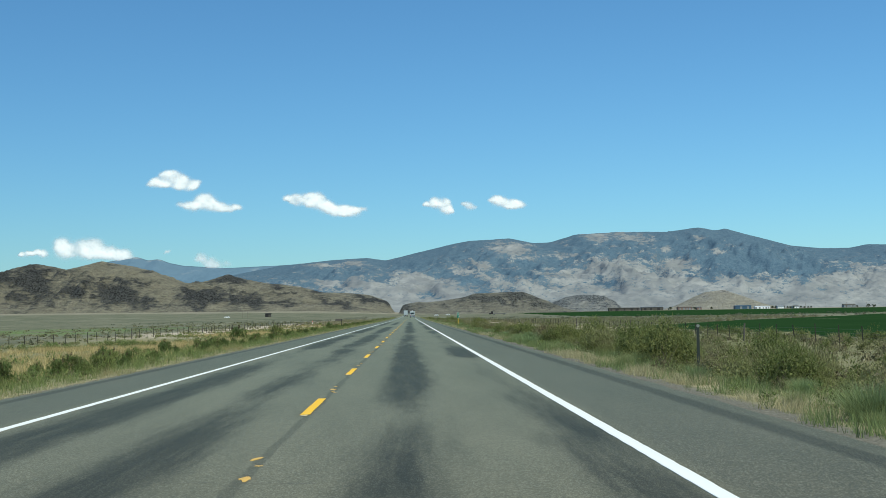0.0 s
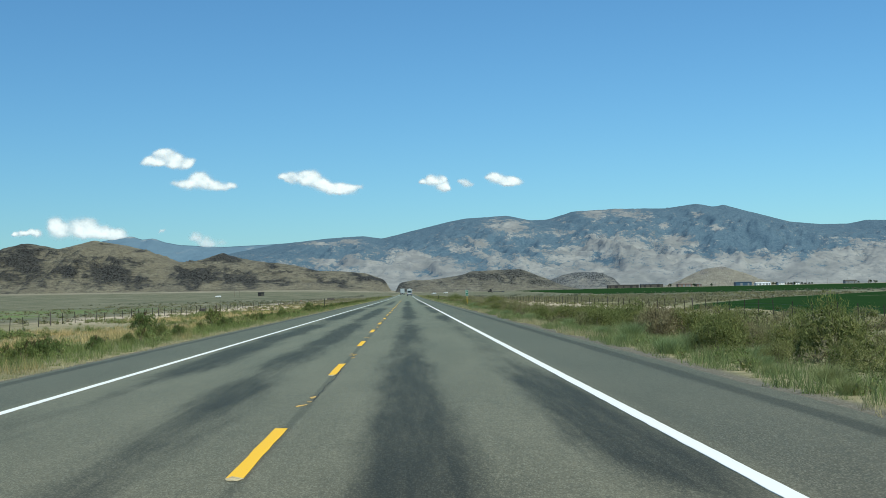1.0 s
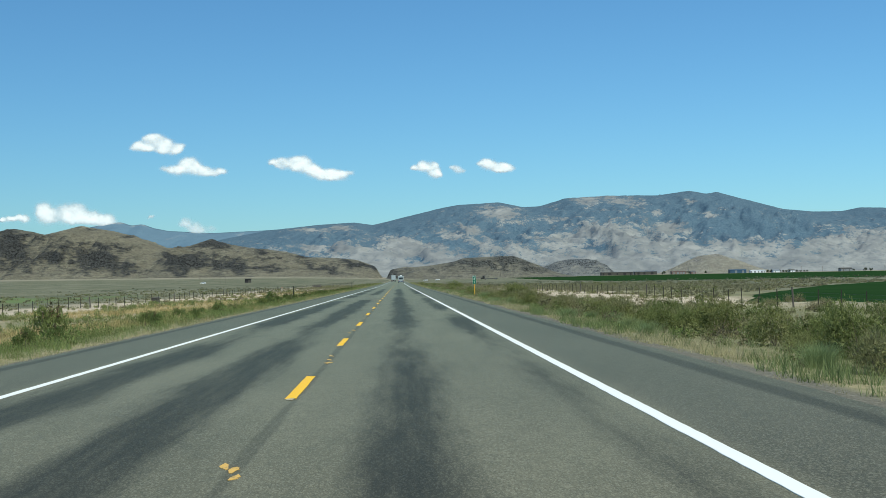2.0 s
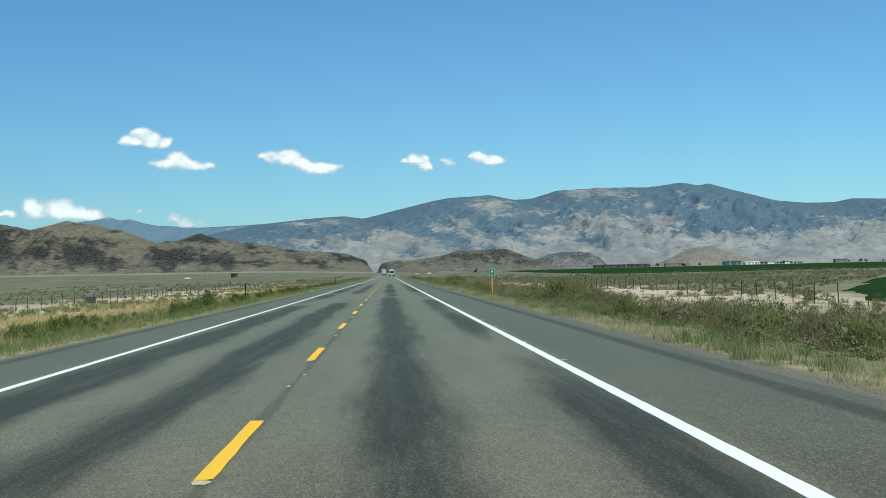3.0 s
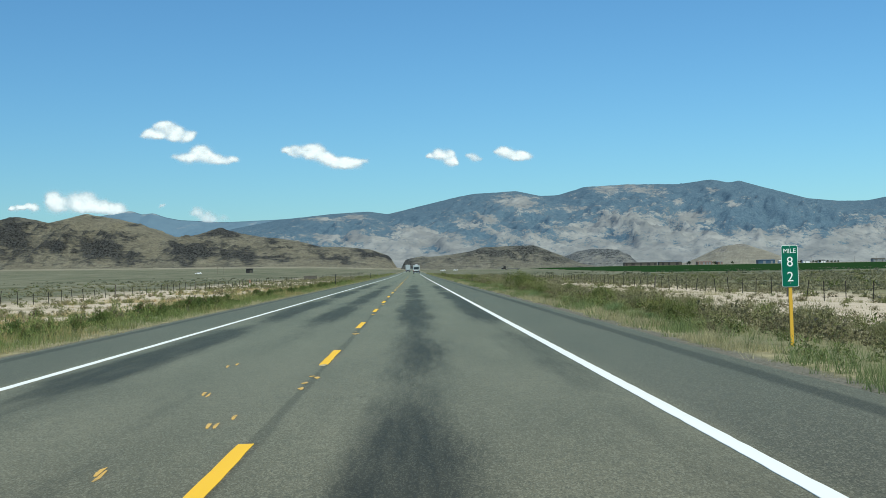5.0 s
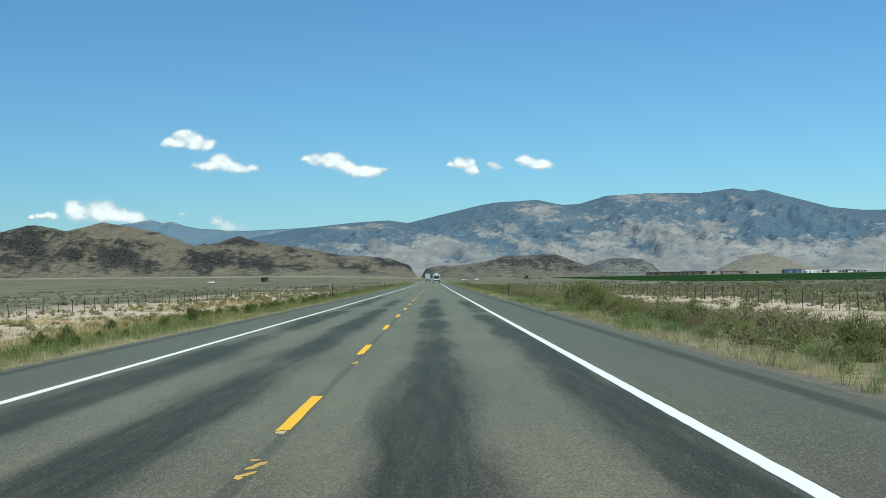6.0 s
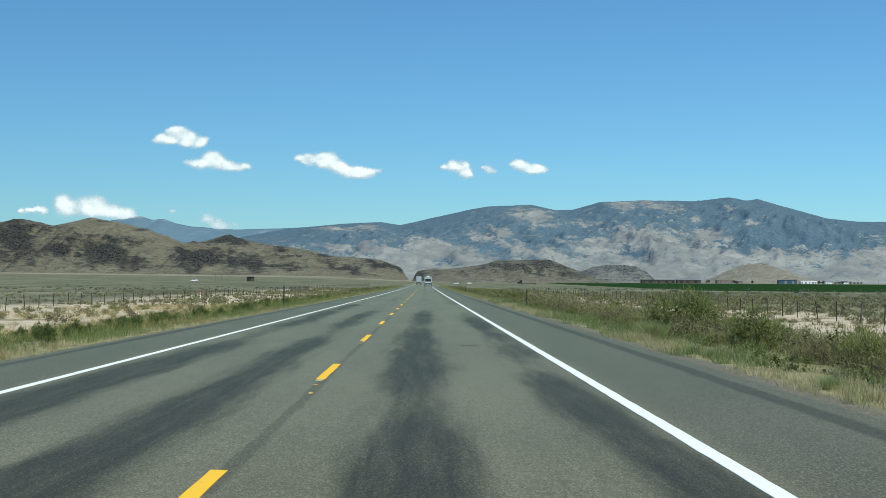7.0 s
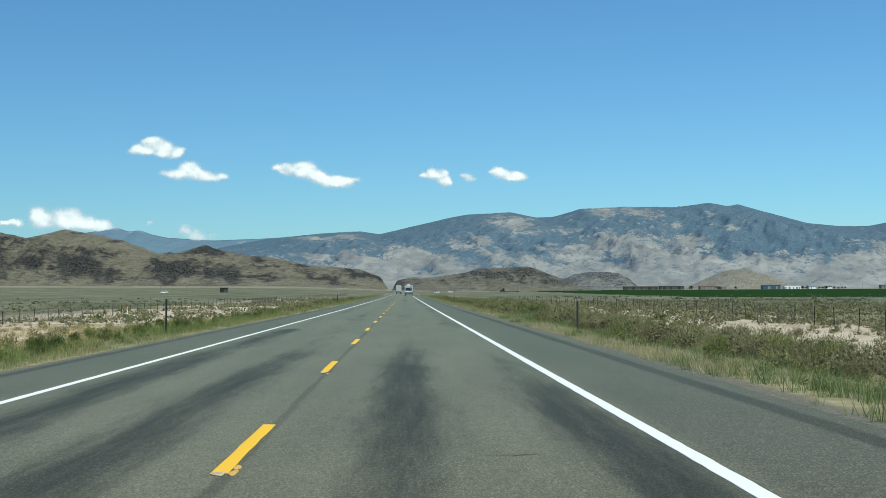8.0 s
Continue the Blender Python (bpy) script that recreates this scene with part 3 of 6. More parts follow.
# ---------------------------------------------------------------- hills and mountains
def crest_field(name, crest, eye_y, crest_y, front, back, material, label, spur, spur_x, step, seed, bow=1.25, flat_top=0.0, rough=0.32, cover=None, knobs=0.0):
    """A range whose skyline has the given heights. crest: (bearing, rise) pairs, both per metre of distance from eye_y."""
    d = crest_y - eye_y
    cx = np.array([1.3 + b * d for b, _ in crest])
    cz = np.array([1.32 + r * d for _, r in crest])
    xs = np.arange(cx[0], cx[-1] + step, step)
    ys = np.concatenate([np.arange(crest_y - front, crest_y, step * 1.4), np.arange(crest_y, crest_y + back + 1, step * 2.5)])
    ys = ys[ys < 4985]
    gx, gy = np.meshgrid(xs, ys)
    top = np.interp(xs, cx, cz)
    k = max(1, int(0.0035 * d / step))
    kernel = np.hanning(2 * k + 3)
    pad = np.pad(top, k + 1, mode="edge")
    top = 0.5 * top + 0.5 * np.convolve(pad, kernel / kernel.sum(), "valid")
    base = rise(gx, gy) - 2.0
    h = np.clip(top[None, :] - rise(gx, np.full_like(gx, crest_y)) + 2.0, 0, None)
    v = np.where(gy < crest_y, (gy - (crest_y - front)) / front, 1 - (gy - crest_y) / max(back, 1))
    v = np.clip(v, 0, 1)
    shape = np.where(gy < crest_y, (1 - flat_top) * v ** bow + flat_top * ease(v * 1.6), ease(v))
    wx = gx + 90 * (fractal(gx / 310 + seed, gy / 310, 3) - 0.5) * spur_x / 100
    rid = ridged(wx / spur_x + seed, gy / (spur_x * 2.4), 5, 0.52) - 0.62
    fine = fractal(gx / (spur_x * 0.11), gy / (spur_x * 0.14) + seed, 4, 0.7) - 0.5
    body = 4 * v * (1 - v)
    z = base + h * np.clip(shape + spur * rid * body * 1.1 + rough * spur * fine * (0.09 + body), 0, 1.04)
    z = z + knobs * np.clip(v * 4, 0, 1) * np.clip(1.6 - 2.2 * v, 0, 1) * (ridged(wx / 150 + seed, gy / 260, 3, 0.45) - 0.45)
    ob = new(name, grid_mesh(name, xs, ys, z, material))
    if cover:
        mark, much = cover
        gone = gy - eye_y
        ob.data.attributes.new(mark, "FLOAT", "POINT").data.foreach_set("value", much((gx - 1.3) / gone, (z - 1.32) / gone, np.clip((blurred(z, 4) - z) / (0.9 * step), -1, 1)).astype(np.float32).ravel())
    return tagged(ob, label, name.replace("_", " "), kind="structure")


def blurred(z, k):
    """Mean over a window of 2k + 1 by 2k + 1 lattice points."""
    for axis in (0, 1):
        p = np.pad(z, [(k + 1, k) if a == axis else (0, 0) for a in (0, 1)], mode="edge").cumsum(axis)
        m = z.shape[axis]
        z = (np.take(p, np.arange(2 * k + 1, 2 * k + 1 + m), axis) - np.take(p, np.arange(m), axis)) / (2 * k + 1)
    return z


def patches(b, r, spots, torn=0.010):
    """Ragged patches over a slope, by bearing and rise."""
    wb = torn * (fractal(b / 0.016, r / 0.008, 4, 0.6) - 0.5) * 2.4
    wr = torn * 0.6 * (fractal(b / 0.016 + 40, r / 0.008 + 9, 4, 0.6) - 0.5) * 2.4
    out = np.zeros_like(b)
    for cb, cr, lb, lr in spots:
        out = np.maximum(out, np.exp(-0.8 * ((b + wb - cb) / lb) ** 2 - 0.8 * ((r + wr + 0.12 * (b - cb) - cr) / lr) ** 2))
    return out


TREE_LINE = [(-.2, .016), (-.1118, .017), (-.0757, .0175), (-.0501, .0203), (-.0245, .0207), (.0012, .0222), (.0269, .0217), (.0527, .0233), (.0872, .0269), (.1132, .0285), (.1302, .0342), (.1477, .0407), (.1737, .0389),
             (.2062, .0339), (.2279, .0313), (.2387, .0259), (.2606, .0272), (.2847, .028), (.3044, .0254), (.3109, .0222), (.3176, .026), (.3376, .0312), (.3553, .033), (.3857, .0315), (.5, .03)]
BALDS = [(.0805, .0511, .0154, .0056), (.1502, .0588, .0111, .003), (.1741, .0575, .0129, .0039), (.1982, .0483, .006, .0026), (.2436, .0483, .0103, .0017), (.2093, .0377, .0146, .0034), (.2263, .0551, .0034, .0013),
         (.0963, .0461, .0086, .0017), (.0595, .0382, .0171, .0026), (.0078, .0294, .0171, .0021), (.1201, .0456, .0129, .0017), (-.068, .0405, .014, .002), (-.0405, .0405, .010, .002), (-.0640, .0265, .013, .0021), (-.0355, .0252, .017, .0026), (.0075, .0272, .021, .0034), (-.018, .0192, .021, .003), (.0245, .0190, .017, .003), (.050, .0315, .017, .003)]
COPSES = [(.224, .0301, .0171, .0039), (.2741, .0251, .0107, .0026), (.1586, .025, .0129, .0021), (.2634, .0349, .03, .0086), (.3115, .0274, .006, .0069), (.0032, .0166, .0171, .0017), (.0766, .0323, .0193, .0034), (.0421, .0274, .0171, .0026)]
LAVA = [(-.3087, .0289, .0266, .0129), (-.278, .0233, .0111, .006), (-.2341, .0192, .0257, .0086), (-.2425, .0343, .0236, .0034), (-.2466, .046, .0086, .0013), (-.218, .0395, .0051, .0021), (-.1463, .0303, .0129, .0034),
        (-.1691, .0161, .0223, .0056), (-.1336, .0134, .0193, .0034), (-.108, .01, .0107, .0026), (-.1806, .0248, .0077, .0026), (-.0779, .0203, .0073, .0026), (-.1121, .0272, .0043, .0013), (-.0972, .0193, .0086, .0013),
        (-.0609, .0115, .0129, .0026), (-.0288, .0131, .0129, .0026)]
DOME = [(-.245, .0405, .020, .006), (-.205, .036, .018, .005)]
PEAK = [(-.2111, .0478, .011, .0022), (-.1944, .0462, .006, .0012)]
CREST = [(.143, .0115, .012, .0022), (.118, .0085, .008, .002)]
CROWN = [(.2465, .0160, .008, .0016), (.232, .012, .005, .002)]
CAP = [(.086, .0150, .013, .0030), (.055, .0125, .022, .0022), (-.004, .006, .004, .005), (.105, .0075, .010, .002)]


def forest(b, r, hollow):
    line = np.interp(b, *np.array(TREE_LINE).T) + 0.004 * (fractal(b / 0.02, r / 0.02, 3) - 0.5)
    f = 0.49 + 0.19 * np.tanh((r - line) / 0.006) + 0.08 * ease((r - line) / 0.02)
    # the hollow term darkens gullies with tree colour, in place of relief shading
    return f - 0.42 * patches(b, r, BALDS, 0.007) + 0.25 * patches(b, r, COPSES, 0.007) - 0.12 * ease((0.013 - r) / 0.006) + 0.13 * hollow * ease((0.9 * np.interp(b, *np.array(MAIN).T) - r) / 0.008)


slope_lava = lambda b, r, hollow: -0.10 * hollow + 0.40 * patches(b, r, LAVA, 0.010) + 0.30 * (fractal(b / 0.03 + 5, r / 0.006, 5, 0.6) - 0.5) - 0.30 * patches(b, r, DOME, 0.005) + 0.01
mesa_lava = lambda b, r, hollow: -0.16 * hollow + 0.22 * patches(b, r, CREST, 0.003)
crown_lava = lambda b, r, hollow: -0.16 * hollow + 0.30 * patches(b, r, CROWN, 0.002)
cap_lava = lambda b, r, hollow: -0.16 * hollow + 0.36 * patches(b, r, CAP, 0.004) + 0.08


MAIN = [(-.135, .034), (-.0995, .0404), (-.078, .0424), (-.057, .0443), (-.0327, .0454), (-.0186, .0432), (.007, .0492), (.033, .0551), (.0459, .0576), (.0782, .0592),
        (.0976, .0551), (.1105, .0557), (.130, .0615), (.1627, .063), (.204, .0627), (.2259, .0659), (.2403, .0632), (.2478, .0646), (.2717, .058), (.300, .0505),
        (.324, .048), (.3464, .0482), (.3597, .0507), (.41, .0495), (.52, .042)]
crest_field("mountain", MAIN, 126, 4820, 1450, 150, MOUNTAIN, "broad forested mountain with pale grassy foothills, haze painted in", 0.36, 240, 8.0, 3.0, 1.1, rough=0.35, cover=("forest", forest), knobs=60.0)
FAR = [(-.36, .036), (-.26, .0395), (-.2321, .0455), (-.2111, .0488), (-.2028, .0458), (-.1944, .0468), (-.186, .0436), (-.1747, .0412), (-.1419, .0391), (-.108, .0402), (-.05, .043)]
crest_field("mountain", FAR, 126, 4940, 700, 44, RANGE, "distant forested mountain ridge painted haze blue", 0.25, 260, 12.0, 8.0, cover=("bare", lambda b, r, hollow: 0.30 * patches(b, r, PEAK, 0.004)))
LEFT = [(-.43, .036), (-.3326, .0381), (-.3197, .0441), (-.3048, .0467), (-.2898, .0439), (-.2791, .0416), (-.2512, .0481), (-.2363, .0454), (-.2213, .0427), (-.187, .0297),
        (-.1742, .0286), (-.160, .0315), (-.153, .0346), (-.1484, .0352), (-.144, .0335), (-.1356, .0318), (-.1185, .0276), (-.1056, .0273), (-.0885, .0241), (-.0714, .0201), (-.0542, .0196), (-.0328, .0174), (-.0178, .0117), (-.0125, .001)]
crest_field("hill", LEFT, 204, 2750, 420, 420, LAVA_HILL, "rounded dry grass hills with dark lava outcrops", 0.62, 120, 3.6, 1.0, 1.0, 0.3, 0.34, cover=("lava", slope_lava))
RIGHT = [(-.0095, .001), (-.0062, .0088), (.0063, .0111), (.0127, .0105), (.0278, .0119), (.045, .0145), (.0537, .0169), (.0795, .0178), (.0903, .0179), (.0967, .0156), (.1095, .0102), (.1224, .0047), (.142, .0)]
crest_field("hill", RIGHT, 126, 2300, 150, 260, DARK_HILL, "low brown hill with dark lava cap", 0.4, 60, 2.6, 4.0, 0.9, 0.3, 0.5, cover=("lava", cap_lava))
MESA = [(.105, .001), (.1116, .0076), (.1226, .0125), (.1334, .0144), (.1486, .0145), (.1572, .0109), (.162, .001)]
crest_field("mesa", MESA, 126, 2900, 220, 200, MESA_HILL, "low rocky mesa with grey cliffs", 0.4, 60, 3.4, 6.0, 0.8, 0.3, 0.6, cover=("lava", mesa_lava))
TAN = [(.195, .0), (.2115, .0041), (.2225, .0095), (.2357, .0153), (.2489, .0168), (.2598, .0131), (.2706, .0077), (.290, .0)]
crest_field("hill", TAN, 126, 3150, 240, 260, TAN_HILL, "smooth tan hill with a rocky crown", 0.2, 90, 4.0, 9.0, 0.9, 0.2, cover=("lava", crown_lava))


# ---------------------------------------------------------------- clouds
def cloud(puffs, seed, label, thick=1.0):
    """puffs: (bearing, rise, half width, half height) per metre of distance. A lumpy outline of vapour with a flat
    base, thinning out at its rim, flattened to a sheet that faces the camera.
    """
    rs = np.random.RandomState(seed)
    d, depth_y = 4930 - 126, 4930
    lobes_at = []
    for b, r, w, h in puffs:
        lobes_at.append((b * d, r * d, w * d * 1.15, h * d * 2.2))
        for k in range(6):
            s = rs.uniform(0.42, 0.75)
            lobes_at.append(((b + rs.uniform(-0.85, 0.85) * w) * d, (r + rs.uniform(-0.2, 0.95) * h) * d, w * d * s, (0.6 * h + 0.4 * w) * d * s))
    lo_x, hi_x = min(p[0] - p[2] for p in lobes_at) - 25, max(p[0] + p[2] for p in lobes_at) + 25
    lo_z, hi_z = min(p[1] - p[3] for p in lobes_at) - 14, max(p[1] + p[3] for p in lobes_at) + 14
    xs, zs = np.arange(lo_x, hi_x, 2.6), np.arange(lo_z, hi_z, 2.6)
    gx, gz = np.meshgrid(xs, zs)
    wx = gx + 16 * (fractal(gx / 30 + seed, gz / 30, 4, 0.5) - 0.5)
    wz = gz + 14 * (fractal(gx / 30, gz / 30 + 7 + seed, 4, 0.5) - 0.5)
    body = np.zeros_like(gx)
    for px, pz, pw, ph in lobes_at:
        low = np.where(wz < pz, 1.6, 1.0)
        body += 0.75 * np.exp(-2.6 * (((wx - px) / pw) ** 2 + ((wz - pz) * low / ph) ** 2))
    body = 1 - np.exp(-1.2 * body)
    body = np.clip(body * (0.80 + 0.4 * fractal(gx / 22 + 3 * seed, gz / 22, 4, 0.55)) - 0.10, 0, None)
    half = 2.5 * body
    density = thick * ease(body * 0.92) ** 1.1
    n = gx.size
    v = np.concatenate([np.stack([gx, depth_y - half, gz + 1.32], -1).reshape(-1, 3), np.stack([gx, depth_y + 0.4 * half, gz + 1.32], -1).reshape(-1, 3)]) + (1.3, 0, 0)
    i = np.arange(n).reshape(gx.shape)
    a, b, c, e = (q.ravel() for q in (i[:-1, :-1], i[:-1, 1:], i[1:, 1:], i[1:, :-1]))
    t = np.concatenate([np.stack([a, b, c], -1), np.stack([a, c, e], -1)])
    t = t[density.ravel()[t].max(1) > 0.004]
    t = np.concatenate([t, t[:, ::-1] + n])
    keep = np.unique(t)
    where = np.zeros(2 * n, int)
    where[keep] = np.arange(len(keep))
    dz, dx = np.gradient(body)
    # normals steered so that the flat sheet shows bright tops and duller bases
    face = np.stack([-3.0 * dx * body, np.full_like(dx, -0.7), 0.45 - 3.6 * dz * body], -1).reshape(-1, 3)
    face = unit(np.concatenate([face, face * (1, -1, 1)]))
    me = tri_mesh("cloud", v[keep], where[t], CLOUD, smooth=True, normals=face[keep])
    me.attributes.new("vapour", "FLOAT", "POINT").data.foreach_set("value", np.tile(density.ravel(), 2)[keep].astype(np.float32))
    return tagged(new("cloud", me), label, "cloud", "small clouds", kind="structure")


cloud([(-.195, 0.1048, .011, .004), (-.183, 0.1075, .012, .0062), (-.173, 0.1030, .010, .005)], 1, "small white fair-weather cloud with a soft base")
cloud([(-.168, 0.0865, .012, .0055), (-.154, 0.0895, .011, .007), (-.145, 0.0846, .013, .0035)], 2, "small white cloud with a flat base")
cloud([(-.086, 0.0905, .010, .0050), (-.074, 0.0885, .011, .0064), (-.064, 0.0842, .010, .0055), (-.055, 0.0805, .012, .0045), (-.043, 0.0800, .011, .0042)], 3, "long white cloud trailing to one side")
cloud([(.0190, 0.0860, .0065, .0038), (.025, 0.0848, .007, .0058), (.0305, 0.0805, .0065, .004)], 4, "small ragged white cloud")
cloud([(.0475, 0.0840, .0075, .0035)], 5, "faint wisp of white cloud", 0.7)
cloud([(.070, 0.0868, .009, .004), (.080, 0.0848, .010, .0036)], 6, "small smooth white cloud")
cloud([(-.2967, .0513, .005, .0028), (-.2850, .0509, .007, .0034), (-.2680, .0535, .0115, .0085), (-.2530, .0530, .013, .0078), (-.2400, .0505, .013, .0060), (-.2260, .0488, .0115, .0046)], 7, "bank of white cloud behind the ridge")
cloud([(-.1880, .0514, .0036, .0013), (-.1592, .0450, .0080, .0046), (-.1490, .0402, .0095, .0040)], 8, "thin white cloud rising behind the ridge", 0.6)

# ---------------------------------------------------------------- crop fields
def crop_field(width, ys, x_lo, label):
    """A standing crop about knee high; x_lo gives the edge on the road's side at each y."""
    u = np.concatenate([[0, 0.5, 1.2, 2.2, 3.5, 5, 8], np.linspace(14, width, 50)])
    gu, gy = np.meshgrid(u, ys)
    gx = x_lo(gy) + 2 * (fractal(gy / 22, gy * 0, 3) - 0.5) * ease(1 - gu / 60) + gu
    inside = ease(gu / 4.0) * ease((gy - ys[0]) / 4.0) * ease((ys[-1] - gy) / 4.0)
    z = rise(gx, gy) - 1.05 + inside * (0.38 + 0.1 * fractal(gx / 3, gy / 3, 2))
    me = grid_mesh("crop_field", u, ys, z, CROP)
    me.vertices.foreach_set("co", np.stack([gx, gy, z], -1).astype(np.float32).ravel())
    return tagged(new("crop_field", me), label, "crop field", "irrigated fields", kind="stuff")


FIELD_SIDE = ((40, 46), (100, 35), (150, 30), (173, 30), (195, 34), (212, 41), (275, 67), (325, 93), (395, 130), (488, 172))   # a pivot field, rounded towards the road
field_edge = lambda y: np.interp(y, *np.array(FIELD_SIDE, float).T)
crop_field(700, np.linspace(40, 480, 221), field_edge, "dark green irrigated crop field with a curved edge")
crop_field(2300, np.linspace(640, 2450, 91), lambda y: 90 + 0.055 * (y - 640), "long dark green irrigated crop field")

# ---------------------------------------------------------------- plants
def leaves(rs, centres, radius, n, length, width, up, squash=0.8):
    """n single leaves over clumps at the given centres, each lying roughly on its clump's surface: vertices and triangles."""
    c = centres[rs.randint(len(centres), size=n)]
    d = rs.normal(size=(n, 3))
    d /= np.linalg.norm(d, axis=1)[:, None]
    p = c + d * (radius * rs.uniform(0.3, 1.0, (n, 1)) ** 0.5) * (1, 1, squash)
    p[:, 2] = np.abs(p[:, 2])
    face = d + 0.45 * rs.normal(size=(n, 3)) + (0, 0, 0.25)
    way = 0.9 * rs.normal(size=(n, 3)) + 0.35 * d + (0, 0, up)
    side = np.cross(way, face)
    side /= np.linalg.norm(side, axis=1)[:, None]
    way /= np.linalg.norm(way, axis=1)[:, None]
    ln = length * rs.uniform(0.6, 1.3, (n, 1))
    v = np.stack([p - side * width / 2, p + side * width / 2, p + way * ln], 1).reshape(-1, 3)
    return v, np.arange(3 * n).reshape(-1, 3)


def lobes(rs, k, wide, high):
    """Centres of the clumps that make up a shrub, an uneven dome."""
    a = rs.uniform(0, 2 * np.pi, k)
    r = wide * 0.5 * np.sqrt(rs.rand(k)) * 0.9
    z = high * (0.22 + 0.66 * rs.rand(k) ** 0.7) * (1 - 0.55 * (r / (wide * 0.5)) ** 2)
    return np.stack([r * np.cos(a), r * np.sin(a), z], -1)


def stalks(rs, ends, thick):
    """Thin three-sided stems from the root to the clumps."""
    vs, ts = [], []
    for k, q in enumerate(ends):
        a = rs.uniform(0, 6.28)
        ring = np.array([[math.cos(a + j * 2.094), math.sin(a + j * 2.094), 0] for j in range(3)]) * thick
        mid = q * (0.45, 0.45, 0.5) + rs.normal(size=3) * 0.03
        vs.append(np.concatenate([ring + (0, 0, -0.1), ring * 0.7 + mid, (q * 1.05)[None]]))
        t = []
        for j in range(3):
            m = (j + 1) % 3
            t += [(j, m, 3 + m), (j, 3 + m, 3 + j), (3 + j, 3 + m, 6)]
        ts.append(np.array(t) + 7 * k)
    return np.concatenate(vs), np.concatenate(ts)


def billow(rs, k, n, wide, high, length, width, up=0.5, inner=30, ragged=0.55, lift=0.25, grain=0.22):
    """A shrub of k rounded clumps, each set with leaves over a core of twigs, mostly coloured dark for inner shade:
    vertices, triangles, normals and 0 or 1 for leaf or core.
    """
    a, r = rs.uniform(0, 2 * np.pi, k) , 0.40 * wide * np.sqrt((np.arange(k) + rs.rand(k)) / k)
    big = wide * rs.uniform(0.14, 0.23, k) * (1.25 if k < 9 else 0.84 if k > 20 else 1.0)
    dome = high * np.sqrt(np.clip(1 - (r / (0.56 * wide)) ** 2, 0.05, 1)) * rs.uniform(0.55, 1.12, k)
    tall = np.minimum(1.0 + 0.3 * rs.rand(k), 0.55 * high / big)
    c = np.stack([r * np.cos(a), r * np.sin(a), np.maximum(dome - big * tall, big * tall * 0.4)], -1)
    i = rs.choice(k, size=2 * n, p=big ** 2 / (big ** 2).sum())
    d = unit(rs.normal(size=(2 * n, 3)) + (0, 0, 0.35))
    reach = big[i][:, None] * (0.70 + 0.36 * np.sqrt(rs.rand(2 * n, 1)) + ragged * rs.rand(2 * n, 1) ** 4)
    p = c[i] + d * reach * np.stack([np.ones(2 * n), np.ones(2 * n), tall[i]], -1)
    gap = np.min(np.linalg.norm(p[:, None] - c[None], axis=2) / big[None] + 9 * (np.arange(k)[None] == i[:, None]), axis=1)
    keep = np.flatnonzero((gap > 0.72) & (p[:, 2] > 0.0))[:n]
    p, d, i = p[keep], d[keep], i[keep]
    m = len(p)
    way = unit(0.7 * rs.normal(size=(m, 3)) + 0.55 * d + (0, 0, up))
    side = unit(np.cross(way, d + 0.4 * rs.normal(size=(m, 3))))
    face = np.cross(side, way)
    flip = np.where((face * d).sum(1) < 0, -1.0, 1.0)[:, None]
    side, face = side * flip, face * flip
    ln = length * rs.uniform(0.55, 1.35, (m, 1))
    v = np.stack([p - side * width / 2, p + side * width / 2, p + way * ln], 1).reshape(-1, 3)
    soft = np.repeat(unit(0.7 * d + 0.45 * face + (0, 0, lift)), 3, 0)     # leaves of a clump shade together
    t = np.arange(3 * m).reshape(-1, 3)
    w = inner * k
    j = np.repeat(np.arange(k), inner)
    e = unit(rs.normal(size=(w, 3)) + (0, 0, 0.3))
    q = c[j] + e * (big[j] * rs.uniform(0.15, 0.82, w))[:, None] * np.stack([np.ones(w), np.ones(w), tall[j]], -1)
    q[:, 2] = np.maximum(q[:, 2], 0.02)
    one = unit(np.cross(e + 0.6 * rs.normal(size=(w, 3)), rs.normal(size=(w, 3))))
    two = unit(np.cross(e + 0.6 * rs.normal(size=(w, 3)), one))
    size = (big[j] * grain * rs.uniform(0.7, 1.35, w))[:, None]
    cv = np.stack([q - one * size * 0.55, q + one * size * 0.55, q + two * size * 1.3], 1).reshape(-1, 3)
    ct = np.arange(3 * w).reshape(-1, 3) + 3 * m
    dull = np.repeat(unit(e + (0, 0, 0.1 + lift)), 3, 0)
    return np.concatenate([v, cv]), np.concatenate([t, ct]), np.concatenate([soft, dull]), np.concatenate([np.zeros(m, int), np.ones(w, int)]), c


